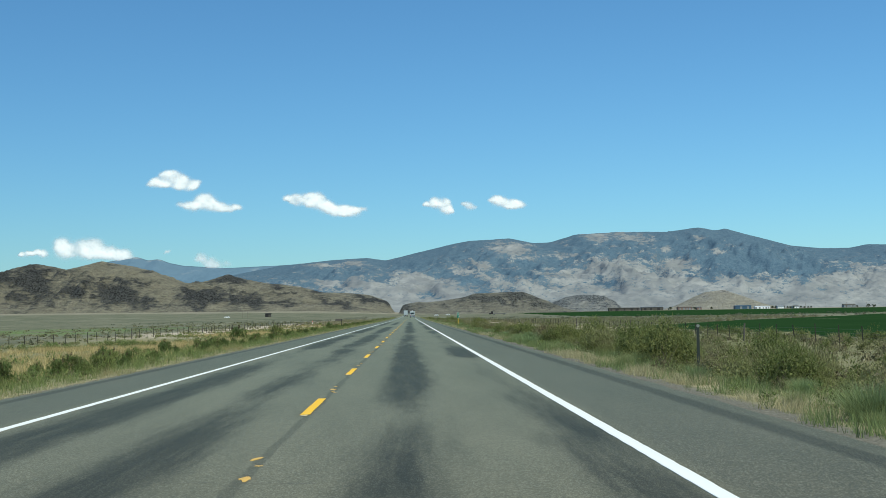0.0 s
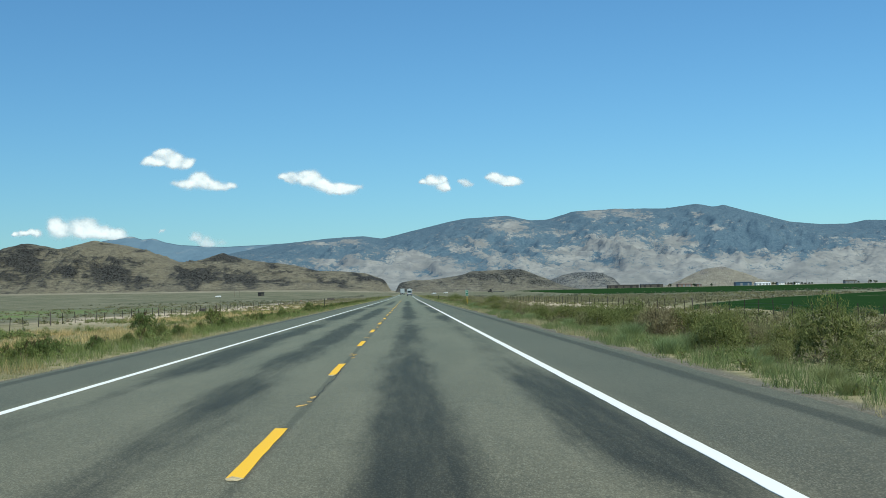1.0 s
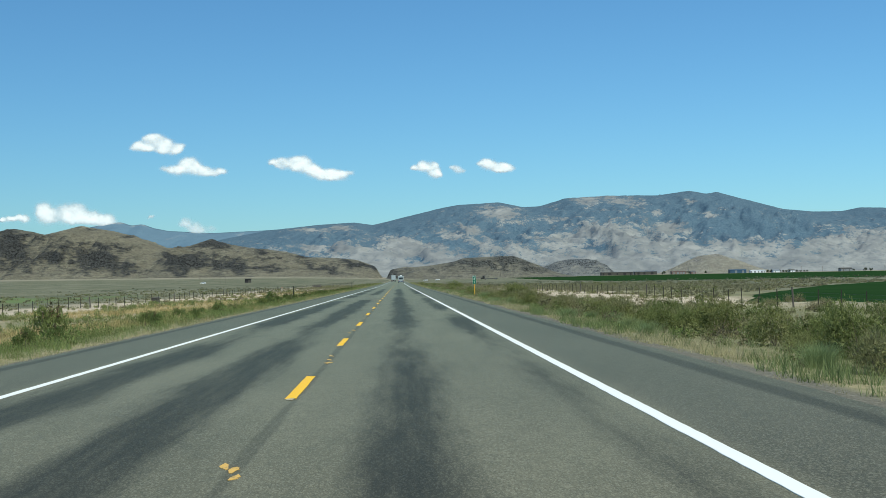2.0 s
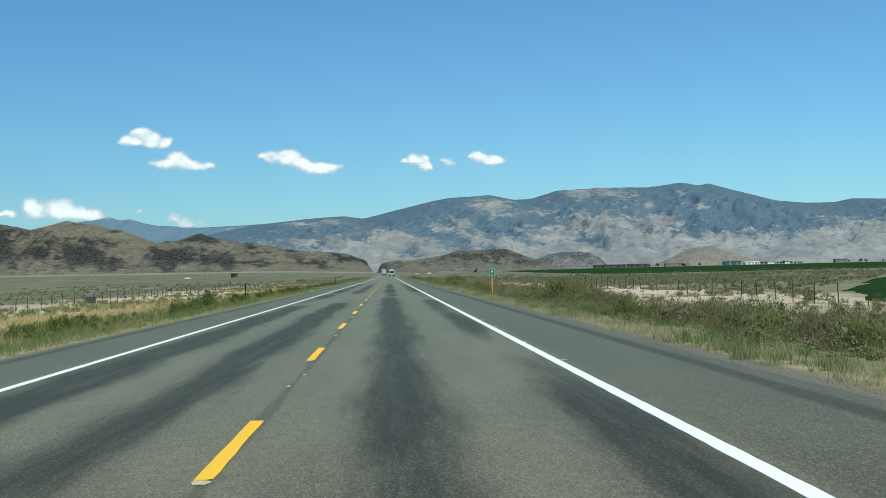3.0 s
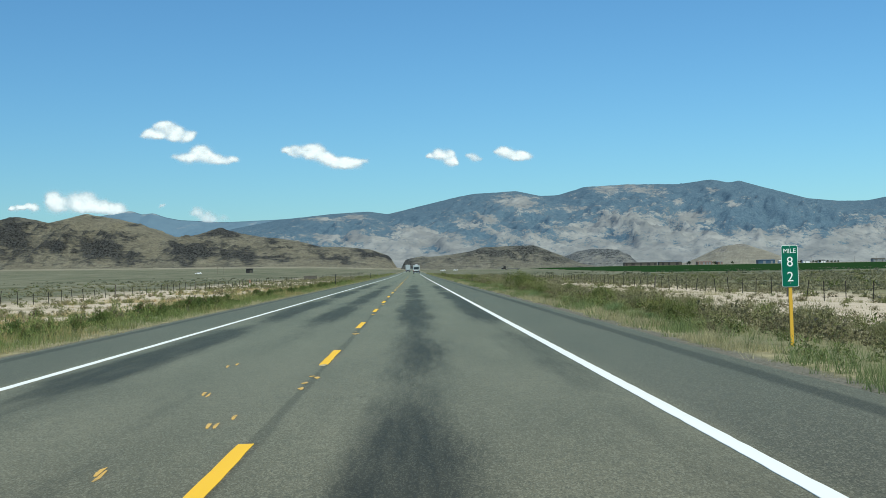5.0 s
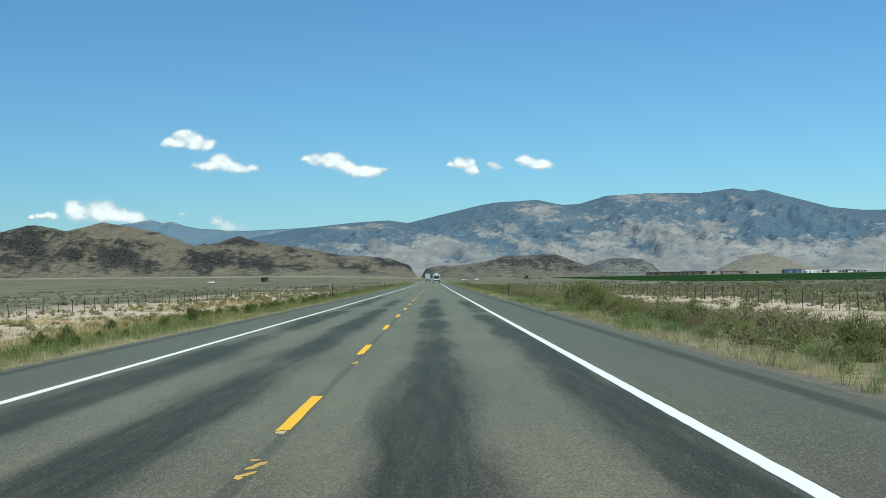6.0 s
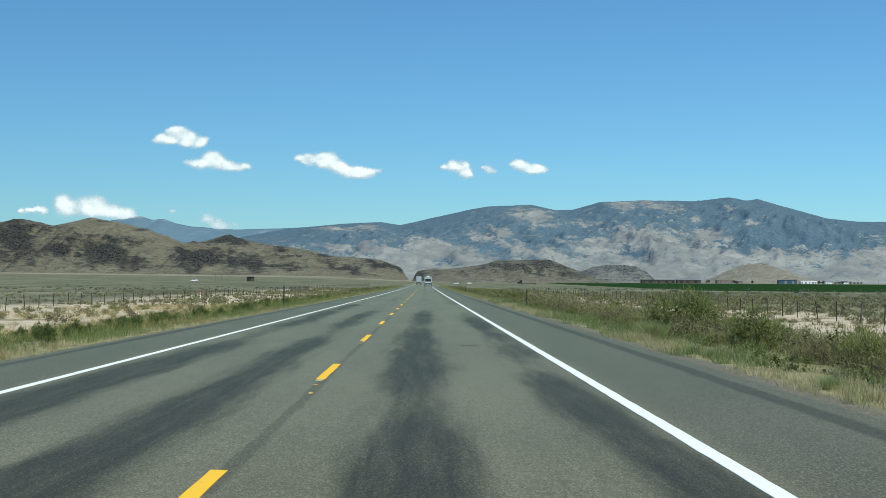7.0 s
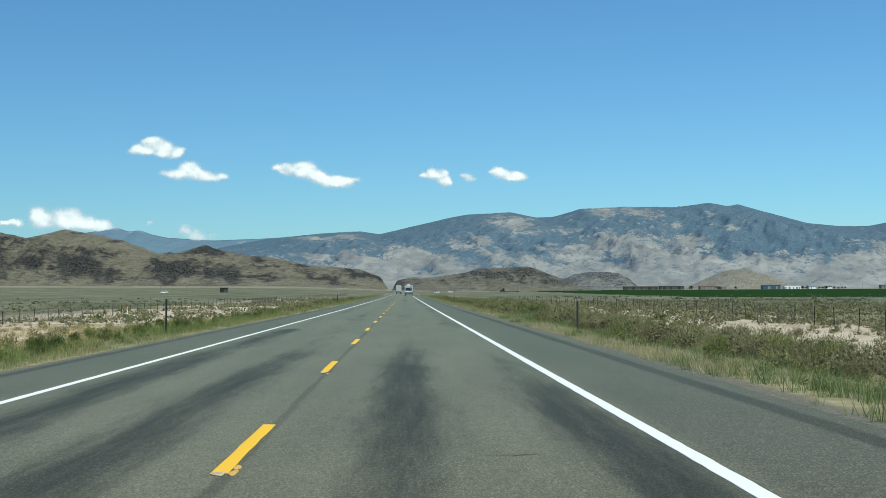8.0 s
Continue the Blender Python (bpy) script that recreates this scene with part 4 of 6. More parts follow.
def shrub(name, label, seed, wide, high, k, n, length, width, up, leaf, core, group, heads=0):
    """A shrub as one thing: woody base, foliage and, for dock, brown seed heads."""
    rs = np.random.RandomState(seed)
    thing = tagged(new(name), label, "shrub", group)
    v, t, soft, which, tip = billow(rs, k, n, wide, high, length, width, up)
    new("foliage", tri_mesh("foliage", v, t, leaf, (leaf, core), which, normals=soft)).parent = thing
    v, t = stalks(rs, tip[:12] * (1, 1, 1.25), 0.008 + 0.006 * high)
    new("woody_base", tri_mesh("woody_base", v, t, TWIG)).parent = thing
    if heads:
        a, r = rs.uniform(0, 6.28, heads), wide * 0.35 * rs.rand(heads)
        spine = np.stack([r * np.cos(a), r * np.sin(a), high * rs.uniform(0.8, 1.15, heads)], -1)
        spine = np.concatenate([spine + (0, 0, -0.05 * j) for j in range(4)])
        v, t = leaves(rs, spine, 0.035, heads * 30, 0.05, 0.024, 0.6)
        tagged(new("seed_head", tri_mesh("seed_head", v, t, DOCK)), kind="stuff").parent = thing
    return thing


def joined(name, label, category, shapes, places, material, core=None):
    """One mesh of many plants. places: rows of x, y, size, turn; shapes: (vertices, triangles) to pick from."""
    vs, ts, ns, ms, n = [], [], [], [], 0
    z = land(places[:, 0], places[:, 1])
    pick = np.arange(len(places)) % len(shapes)
    for k, (v, t, *soft) in enumerate(shapes):
        q = pick == k
        if not q.any():
            continue
        pl, pz = places[q], z[q]
        c, s = np.cos(pl[:, 3])[:, None], np.sin(pl[:, 3])[:, None]
        size = pl[:, 2][:, None]
        x = (v[None, :, 0] * c - v[None, :, 1] * s) * size + pl[:, 0][:, None]
        y = (v[None, :, 0] * s + v[None, :, 1] * c) * size + pl[:, 1][:, None]
        w = v[None, :, 2] * size + pz[:, None] - 0.02
        vs.append(np.stack([x, y, w], -1).reshape(-1, 3))
        ts.append((t[None] + (np.arange(len(pl)) * len(v))[:, None, None]).reshape(-1, 3) + n)
        if soft:
            u = soft[0]
            ms.append(np.tile(soft[1], len(pl)))
            ns.append(np.stack([u[None, :, 0] * c - u[None, :, 1] * s, u[None, :, 0] * s + u[None, :, 1] * c, np.repeat(u[None, :, 2], len(pl), 0)], -1).reshape(-1, 3))
        n += len(vs[-1])
    ob = new(name, tri_mesh(name, np.concatenate(vs), np.concatenate(ts), material, (material, core or SHADED_TWIGS) if ns else None, np.concatenate(ms) if ns else None, normals=np.concatenate(ns) if ns else None))
    return tagged(ob, label, category, kind="stuff")


def bush_shapes(seed, count, wide, high, k, n, length, width, up=0.4, lift=0.25, inner=18, grain=0.34):
    return [billow(np.random.RandomState(seed + j), k, n, wide, high, length, width, up, inner, lift=lift, grain=grain)[:4] for j in range(count)]


def tuft_shapes(seed, count, blades, high, spread_r, width, lean):
    """Tufts of grass: each blade a tapered, leaning sliver."""
    out = []
    for j in range(count):
        rs = np.random.RandomState(seed + j)
        a, r = rs.uniform(0, 6.28, blades), spread_r * np.sqrt(rs.rand(blades))
        p = np.stack([r * np.cos(a), r * np.sin(a), np.zeros(blades)], -1)
        b = rs.uniform(0, 6.28, blades)
        side = np.stack([np.cos(b), np.sin(b), np.zeros(blades)], -1) * width / 2
        h = high * rs.uniform(0.5, 1.15, (blades, 1))
        tip = p + np.concatenate([lean * h * rs.normal(size=(blades, 2)), h], 1)
        soft = unit(np.concatenate([0.75 * rs.normal(size=(blades, 2)), np.full((blades, 1), 0.75)], 1))
        out.append((np.stack([p - side, p + side, tip], 1).reshape(-1, 3), np.arange(3 * blades).reshape(-1, 3), np.repeat(soft, 3, 0), np.zeros(blades, int)))
    return out


def scatter(seed, x0, x1, y0, y1, per_m2, lo, hi, keep=None):
    """Rows x, y, size, turn, spread at random over a strip and thinned by keep(x, y) in 0..1."""
    rs = np.random.RandomState(seed)
    n = int((x1 - x0) * (y1 - y0) * per_m2)
    p = np.stack([rs.uniform(x0, x1, n), rs.uniform(y0, y1, n), lo + (hi - lo) * rs.rand(n) ** 1.6, rs.uniform(0, 6.28, n)], -1)
    if keep is not None:
        p = p[rs.rand(n) < keep(p[:, 0], p[:, 1])]
    return p


def clumps(scale, lo, hi, seed=0.0):
    return lambda x, y: ease((fractal(x / scale + seed, y / scale + 3.3 * seed, 3) - lo) / (hi - lo))


# shrubs near the road, each a thing of its own
R_GROUP, L_GROUP = "shrubs along the eastern verge", "weeds along the western verge"
greasewood = [shrub("greasewood_shrub", "dense dark green greasewood shrub on the verge", 20 + j, 1.7, 1.2, 26, 2300, 0.105, 0.018, 1.1, GREASEWOOD, SHADED_TWIGS, R_GROUP) for j in range(4)]
rabbitbrush = [shrub("rabbitbrush", "rounded olive-yellow rabbitbrush in dry grass", 40 + j, 1.4, 0.85, 22, 2200, 0.115, 0.016, 1.3, RABBITBRUSH, OLIVE_SHADED_TWIGS, R_GROUP) for j in range(4)]
sagebrush = [shrub("sagebrush", "twiggy grey-brown sagebrush with sparse leaves", 60 + j, 1.4, 0.85, 22, 2100, 0.105, 0.016, 1.2, SAGE, GREY_SHADED_TWIGS, R_GROUP) for j in range(4)]
weed = []
for j in range(3):
    clump = tagged(new("weed_clump"), "upright blue-green weed clump beside the pavement", "shrub", R_GROUP)
    v, t, soft, _ = tuft_shapes(80 + j, 1, 1300, 0.42, 0.16, 0.008, 0.55)[0]
    new("foliage", tri_mesh("foliage", v, t, WEED, normals=soft)).parent = clump
    v, t = stalks(np.random.RandomState(90 + j), lobes(np.random.RandomState(90 + j), 6, 0.4, 0.4), 0.004)
    new("woody_base", tri_mesh("woody_base", v, t, TWIG)).parent = clump
    weed.append(clump)
dock = [shrub("dock_weed", "dark green weed with reddish-brown seed heads", 100 + j, 0.62, 0.6, 9, 900, 0.085, 0.020, 1.4, DARK_WEED, SHADED_TWIGS, L_GROUP, heads=4) for j in range(3)]
used = {}


def plant(kind, x, y, size, turn):
    m = Matrix.LocRotScale((x, y, float(land(x, y)) - 0.03), Euler((0, 0, turn)), None)
    first = kind.name not in used
    used[kind.name] = True
    ob = kind if first else copy_thing(kind, m)
    ob.matrix_basis = m @ Matrix.Diagonal((size, size, size * 1.0, 1))


rs = np.random.RandomState(11)
for kind, x, y, size in ((greasewood[0], 9.3, 259.8, 1.25), (greasewood[1], 10.4, 261.5, 1.0), (sagebrush[2], 10.7, 257.6, 0.85), (rabbitbrush[0], 9.9, 254.4, 0.8), (greasewood[2], 9.5, 156.6, 1.12),
                         (greasewood[1], 8.9, 248.6, 0.85), (rabbitbrush[0], 8.6, 240.0, 0.85), (greasewood[1], 9.7, 58.0, 1.1), (rabbitbrush[1], 9.3, 151.0, 1.15), (rabbitbrush[2], 9.6, 148.6, 1.0), (rabbitbrush[3], 9.2, 146.2, 1.05), (sagebrush[0], 8.9, 71.9, 1.2), (sagebrush[1], 9.6, 75.0, 1.1),
                         (greasewood[0], 10.3, 52.0, 1.1), (rabbitbrush[1], 9.2, 26.1, 1.15), (greasewood[1], 9.4, 40.2, 1.1), (greasewood[0], 10.0, 165.4, 1.0),
                         (weed[0], 7.1, 15.6, 1.25), (weed[1], 7.6, 61.1, 1.2), (weed[0], 7.8, 70.5, 1.3), (weed[1], 7.5, 136.2, 1.1), (weed[0], 7.7, 162.3, 1.35), (weed[1], 7.3, 252.9, 1.15),
                         (dock[0], -8.9, 101.9, 1.8), (dock[1], -10.6, 91.2, 1.9), (dock[2], -8.9, 168.8, 1.5)):
    plant(kind, x, y, size, rs.uniform(0, 6.28))
for y in np.arange(9, 335, 1.45):                     # ragged run of shrubs behind the grass strip
    u = fractal(0.3, y / 12, 2)
    kind = (greasewood, rabbitbrush, sagebrush)[int(np.clip(rs.normal((1.05 if y < 125 else 1.6) - 2.8 * (u - 0.5), 0.85), 0, 2.49))][rs.randint(4)]
    x = 7.9 + 3.6 * rs.rand() ** 1.3
    if rs.rand() < (0.92 if y < 130 else 0.45):
        plant(kind, x, y + rs.uniform(-0.8, 0.8), (rs.uniform(0.45, 0.9 if y < 130 else 0.75) if rs.rand() < 0.88 else rs.uniform(0.85, 1.1)) * (0.78 if y > 170 else 1), rs.uniform(0, 6.28))
for y in np.arange(10, 330, 1.9):
    u = fractal(8.3, y / 20, 2)
    if rs.rand() < 0.38 + 1.5 * (u - 0.5) + (0.25 if y < 110 else -0.05):
        plant(weed[rs.randint(3)], rs.uniform(6.7, 8.4), y + rs.uniform(-1, 1), rs.uniform(0.45, 1.0), rs.uniform(0, 6.28))
for y in np.arange(14, 350, 0.9):
    u = fractal(5.3, y / 16, 2)
    if rs.rand() < 0.62 + 1.8 * (u - 0.45):
        plant(dock[rs.randint(3)], -rs.uniform(6.9, 9.6), y + rs.uniform(-0.8, 0.8), rs.uniform(0.45, 1.0) * (0.8 if y > 215 else 1), rs.uniform(0, 6.28))
for k in greasewood + rabbitbrush + sagebrush + weed + dock:
    if k.name not in used:
        plant(k, 12.5 + rs.rand(), 20 + 60 * rs.rand(), 0.9, 0)

# scrub between verge and fence, and over the plain
green_shapes = bush_shapes(200, 5, 1.4, 0.9, 5, 180, 0.11, 0.038, 0.7)
mid_shapes = bush_shapes(330, 6, 1.4, 0.75, 5, 215, 0.105, 0.021, 1.1, inner=22, grain=0.25)
olive_shapes = bush_shapes(220, 5, 1.25, 0.65, 4, 150, 0.12, 0.034, 0.9)
grey_shapes = bush_shapes(240, 5, 1.3, 0.62, 4, 140, 0.11, 0.032, 0.9)
wet = lambda x, y: ease((165 - y) / 60)                 # lusher before the sandy flats
dense_r = scatter(301, 12, 34, 8, 330, 0.28, 0.5, 1.2, lambda x, y: np.where(x > 27, 0.8 * (y < 165), 1) * (0.13 + 0.8 * wet(x, y) * clumps(6, 0.3, 0.5)(x, y)))
dense_r[:, 2] *= 1 - 0.3 * ease((dense_r[:, 1] - 150) / 40)
joined("greasewood_scrub", "thick dark green greasewood scrub before the fence", "scrub", green_shapes, dense_r[::4], GREASEWOOD)
joined("rabbitbrush_scrub", "olive rabbitbrush scrub before the fence", "scrub", olive_shapes, dense_r[1::4], RABBITBRUSH, OLIVE_SHADED_TWIGS)
joined("sagebrush_scrub", "grey sagebrush scatter on sandy ground", "scrub", grey_shapes, np.concatenate([dense_r[2::4], dense_r[3::4]]), SAGE, GREY_SHADED_TWIGS)
sandy = lambda x, y: np.maximum(0.55 * ease((y - 105) / 40), ease((y - 205) / 40))               # bare flat on the western side
dry_patch = lambda x, y, cx, cy, rx, ry: ease(1.6 - ((x - cx) / rx) ** 2 - ((y - cy) / ry) ** 2)
orange = lambda x, y: np.maximum(clumps(11, 0.52, 0.60, 7.0)(x, y) * (1 - 0.8 * sandy(x, y)), np.maximum(np.maximum(dry_patch(x, y, -13, 42, 3.5, 12), dry_patch(x, y, -18, 86, 6, 17)), dry_patch(x, y, -16, 176, 5, 20)))
left_mid = scatter(302, -32, -9.2, 8, 360, 0.22, 0.35, 0.8, lambda x, y: (1 - orange(x, y)) * (0.35 + 0.65 * clumps(8, 0.38, 0.6, 2.0)(x, y)) * (1 - 0.85 * sandy(x, y) * (x < -10.5)))
edge_r = scatter(313, 7.3, 9.4, 8, 330, 0.8, 0.3, 0.7, clumps(4, 0.3, 0.55, 6.0))
joined("rabbitbrush_scrub", "knee-high olive brush in the dry grass strip", "scrub", mid_shapes, edge_r[::3], RABBITBRUSH, OLIVE_SHADED_TWIGS)
joined("sagebrush_scrub", "knee-high grey brush in the dry grass strip", "scrub", mid_shapes, edge_r[1::3], SAGE, GREY_SHADED_TWIGS)
joined("greasewood_scrub", "knee-high green brush in the dry grass strip", "scrub", mid_shapes, edge_r[2::3], GREASEWOOD)
near_r = scatter(315, 8.6, 18.5, 10, 335, 0.40, 0.45, 0.95, lambda x, y: clumps(5, 0.15, 0.45, 3.0)(x, y) * np.where(x > 14, 0.45, 1))
near_r = np.concatenate([near_r, scatter(318, 8.3, 14, 215, 345, 0.5, 0.6, 1.1)])
near_r[:, 2] *= 1.08 - 0.12 * ease((near_r[:, 1] - 170) / 50)
lush, grey = near_r[near_r[:, 1] < 180], near_r[near_r[:, 1] >= 180]
joined("sagebrush_scrub", "grey-brown brush massed behind the grass strip", "scrub", mid_shapes, np.concatenate([lush[::3], grey[::4], grey[1::4], grey[2::4]]), SAGE, GREY_SHADED_TWIGS)
joined("rabbitbrush_scrub", "olive brush massed behind the grass strip", "scrub", mid_shapes, np.concatenate([lush[1::3], grey[3::8]]), RABBITBRUSH, OLIVE_SHADED_TWIGS)
joined("greasewood_scrub", "green brush massed behind the grass strip", "scrub", mid_shapes, np.concatenate([lush[2::3], grey[7::8]]), GREASEWOOD)
flat_l = np.concatenate([scatter(311, -29, -11, 215, 350, 0.16, 0.3, 0.75), scatter(312, 12, 34, 150, 340, 0.10, 0.3, 0.7)])
small_shapes = bush_shapes(320, 5, 1.2, 0.6, 4, 120, 0.12, 0.05, 0.8, 0.5)
joined("sagebrush_scrub", "small grey bushes dotted over bare sand", "scrub", small_shapes, flat_l[::2], SAGE, GREY_SHADED_TWIGS)
onward = np.concatenate([scatter(322, 7.8, 13, 332, 520, 0.30, 0.5, 1.15), scatter(323, -12, -7.4, 345, 520, 0.25, 0.5, 1.0)])
joined("greasewood_scrub", "dark green brush along the verge far down the road", "scrub", green_shapes, onward[::3], GREASEWOOD)
joined("rabbitbrush_scrub", "olive brush along the verge far down the road", "scrub", olive_shapes, onward[1::3], RABBITBRUSH, OLIVE_SHADED_TWIGS)
joined("sagebrush_scrub", "grey brush along the verge far down the road", "scrub", grey_shapes, onward[2::3], SAGE, GREY_SHADED_TWIGS)
joined("rabbitbrush_scrub", "small olive bushes dotted over bare sand", "scrub", small_shapes, flat_l[1::2], RABBITBRUSH, OLIVE_SHADED_TWIGS)
verge_l = scatter(310, -14.5, -8.3, 8, 345, 0.34, 0.45, 1.05, lambda x, y: (1 - orange(x, y)) * clumps(5, 0.35, 0.55, 8.0)(x, y))
verge_l[:, 2] *= 0.58 - 0.12 * ease((verge_l[:, 1] - 200) / 30)
joined("greasewood_scrub", "dark green brush mixed into the verge weeds", "scrub", mid_shapes, verge_l[::3], DARK_WEED)
joined("rabbitbrush_scrub", "olive brush mixed into the verge weeds", "scrub", mid_shapes, verge_l[1::3], RABBITBRUSH, OLIVE_SHADED_TWIGS)
joined("sagebrush_scrub", "grey-green brush mixed into the verge weeds", "scrub", mid_shapes, verge_l[2::3], SAGE, GREY_SHADED_TWIGS)
joined("rabbitbrush_scrub", "yellow-green brush among dry grass by the fence", "scrub", olive_shapes, left_mid[::2], LEAFY_WEED, OLIVE_SHADED_TWIGS)
joined("rabbitbrush_scrub", "olive brush among dry grass by the fence", "scrub", olive_shapes, left_mid[1::4], RABBITBRUSH, OLIVE_SHADED_TWIGS)
joined("sagebrush_scrub", "small grey sagebrush on bare sand", "scrub", grey_shapes, left_mid[3::4], SAGE, GREY_SHADED_TWIGS)
low_green = bush_shapes(260, 4, 1.5, 0.55, 3, 24, 0.22, 0.14, 0.4, 0.9, 10, 0.5)
low_grey = bush_shapes(280, 5, 1.9, 0.50, 3, 22, 0.20, 0.11, 0.5, 1.3, 6, 0.5)
plain_r = np.concatenate([scatter(303, 27, 130, 20, 520, 0.13, 0.5, 1.3, lambda x, y: clumps(20, 0.2, 0.5, 4.0)(x, y) * (x < field_edge(y) - 1) * np.where((y > 160) & (y < 270) & (x < 36), 0.35, 1)), scatter(304, 8.5, 30, 330, 640, 0.22, 0.6, 1.3), scatter(316, 28, 75, 190, 480, 0.16, 0.5, 1.1, lambda x, y: 1.0 * (x < field_edge(y) - 1))])
plain_l = np.concatenate([scatter(305, -90, -30, 40, 520, 0.16, 0.35, 0.9, lambda x, y: (0.25 + 0.75 * clumps(6, 0.3, 0.7, 6.0)(x, y)) * ease((95 + x) / 45)), scatter(306, -30, -7.5, 350, 640, 0.2, 0.5, 1.2)])
joined("sagebrush_plain", "low grey-green sagebrush over the plain", "scrub", low_grey, np.concatenate([plain_r[::2], plain_r[1::8], plain_l[::2]]), PLAIN_SAGE, PLAIN_SAGE)
joined("greasewood_plain", "low dark greasewood dots over the plain", "scrub", low_green, np.concatenate([plain_r[3::24], plain_l[1::30]]), GREASEWOOD)
joined("rabbitbrush_plain", "low yellow-green brush over the plain", "scrub", low_grey, np.concatenate([plain_r[3::8], plain_l[3::6]]), PLAIN_OLIVE, PLAIN_OLIVE)
far_shapes = bush_shapes(290, 3, 3.0, 0.35, 2, 8, 0.5, 0.4, 0.1, 2.0, 8, 0.5)
far_rows = np.concatenate([scatter(307, -120, -12, 480, 700, 0.02, 0.5, 0.9, clumps(60, 0.3, 0.65, 1.5)), scatter(308, 12, 330, 440, 760, 0.014, 0.6, 1.2, clumps(40, 0.3, 0.6, 2.5))])
joined("sagebrush_plain", "distant sagebrush flecks across the valley floor", "scrub", far_shapes, far_rows[::2], FAR_SAGE, FAR_SAGE)

# leafy weeds and grass
leafy = bush_shapes(380, 6, 0.75, 0.38, 2, 70, 0.085, 0.032, 0.8)
leafy_rows = np.concatenate([scatter(381, -9.4, -6.4, 8, 345, 1.5, 0.4, 1.0, clumps(3.0, 0.32, 0.6, 1.0)), scatter(382, -28, -9.4, 8, 225, 1.0, 0.6, 1.5, lambda x, y: clumps(9, 0.40, 0.6, 11.0)(x, y) * (1 - orange(x, y)) * (1 - 0.6 * sandy(x, y))),
                       scatter(383, 6.7, 8.6, 8, 330, 0.9, 0.4, 0.9, clumps(4.0, 0.42, 0.6, 2.0))])
leafy_rows[:, 2] *= np.where(leafy_rows[:, 0] < 0, 1 - 0.28 * ease((leafy_rows[:, 1] - 200) / 30), 1)
joined("verge_weeds", "ragged green leafy weeds along the pavement", "weeds", leafy, leafy_rows, LEAFY_WEED, OLIVE_SHADED_TWIGS)
straw_tufts, tall_tufts = tuft_shapes(400, 6, 24, 0.25, 0.17, 0.009, 0.38), tuft_shapes(420, 6, 16, 0.34, 0.18, 0.012, 0.3)
coarse_tufts = tuft_shapes(440, 4, 14, 0.5, 0.3, 0.06, 0.3)
front = lambda x, y: ease((x - 5.90 - 0.80 * fractal(y / 2.4, 0 * y + 3.3, 3)) / 0.12)                               # the grass meets the gravel in tongues
dry = lambda x, y: ease((fractal(x / 2.2 + 1, y / 4.5 + 2, 3) - 0.38 - 0.08 * ease((120 - y) / 30)) / 0.10)         # straw and green grow in turns, greener at first
joined("dry_grass", "straw-coloured dry grass strip along the pavement", "grass", straw_tufts,
       np.concatenate([scatter(501, 6.2, 7.3, 5, 330, 24, 0.3, 1.15, lambda x, y: clumps(1.0, 0.24, 0.48)(x, y) * dry(x, y) * front(x, y)), scatter(513, 7.3, 10.0, 5, 330, 1.2, 0.4, 0.8, lambda x, y: clumps(1.5, 0.2, 0.55, 1.0)(x, y) * dry(x, y)), scatter(502, -6.5, -5.65, 8, 340, 9, 0.3, 0.8, clumps(1.3, 0.25, 0.55, 3.0)),
                       scatter(503, 9, 16, 5, 300, 1.4, 0.6, 1.3, clumps(5, 0.42, 0.62, 5.0))]), STRAW)
joined("dry_grass", "golden dry grass patches behind the verge weeds", "grass", tuft_shapes(480, 6, 18, 0.24, 0.2, 0.014, 0.4), np.concatenate([scatter(504, -26, -9.0, 8, 330, 1.9, 1.0, 2.0, orange), scatter(520, -22, -8.0, 8, 345, 1.6, 0.7, 1.5, clumps(5, 0.42, 0.62, 12.0))]), GOLD_STRAW)
joined("dry_grass", "short pale stubble along the pavement edge", "grass", tuft_shapes(460, 6, 13, 0.12, 0.15, 0.007, 0.5), np.concatenate([scatter(514, 6.15, 7.3, 5, 330, 15, 0.5, 1.3, lambda x, y: (0.15 + 0.85 * dry(x, y)) * clumps(0.9, 0.2, 0.5, 4.0)(x, y) * (0.2 + 0.8 * front(x, y))), scatter(515, -6.4, -5.6, 8, 340, 9, 0.5, 1.1)]), STRAW)
joined("green_grass", "long green grass and weeds on the verge", "grass", tall_tufts,
       np.concatenate([scatter(505, -9.8, -6.0, 8, 340, 7.5, 0.4, 1.15, clumps(2.5, 0.2, 0.5, 1.0)), scatter(519, -15, -9.6, 8, 345, 2.6, 0.5, 1.2, lambda x, y: clumps(4, 0.3, 0.55, 5.0)(x, y) * (1 - 0.6 * sandy(x, y))), 
                       scatter(507, -26, -9.6, 8, 230, 1.2, 0.6, 1.2, clumps(6, 0.35, 0.6, 9.0)), scatter(508, 9.5, 24, 5, 150, 0.6, 0.5, 1.0, clumps(5, 0.35, 0.6, 4.0))]), GREEN_GRASS)
joined("green_grass", "rank blue-green grass behind the straw strip", "grass", tall_tufts,
       np.concatenate([scatter(506, 6.2, 7.8, 5, 330, 20.0, 0.35, 1.15, lambda x, y: clumps(1.1, 0.22, 0.46, 6.0)(x, y) * (1 - 0.9 * dry(x, y)) * front(x, y)), scatter(518, 7.6, 9.6, 5, 330, 6.0, 0.4, 1.0, lambda x, y: clumps(1.6, 0.34, 0.52, 2.0)(x, y) * (1 - 0.4 * ease((125 - y) / 20))), scatter(521, -7.4, -5.9, 8, 340, 7.0, 0.35, 0.8, clumps(1.4, 0.3, 0.5, 7.0))]), VERGE_GREEN)
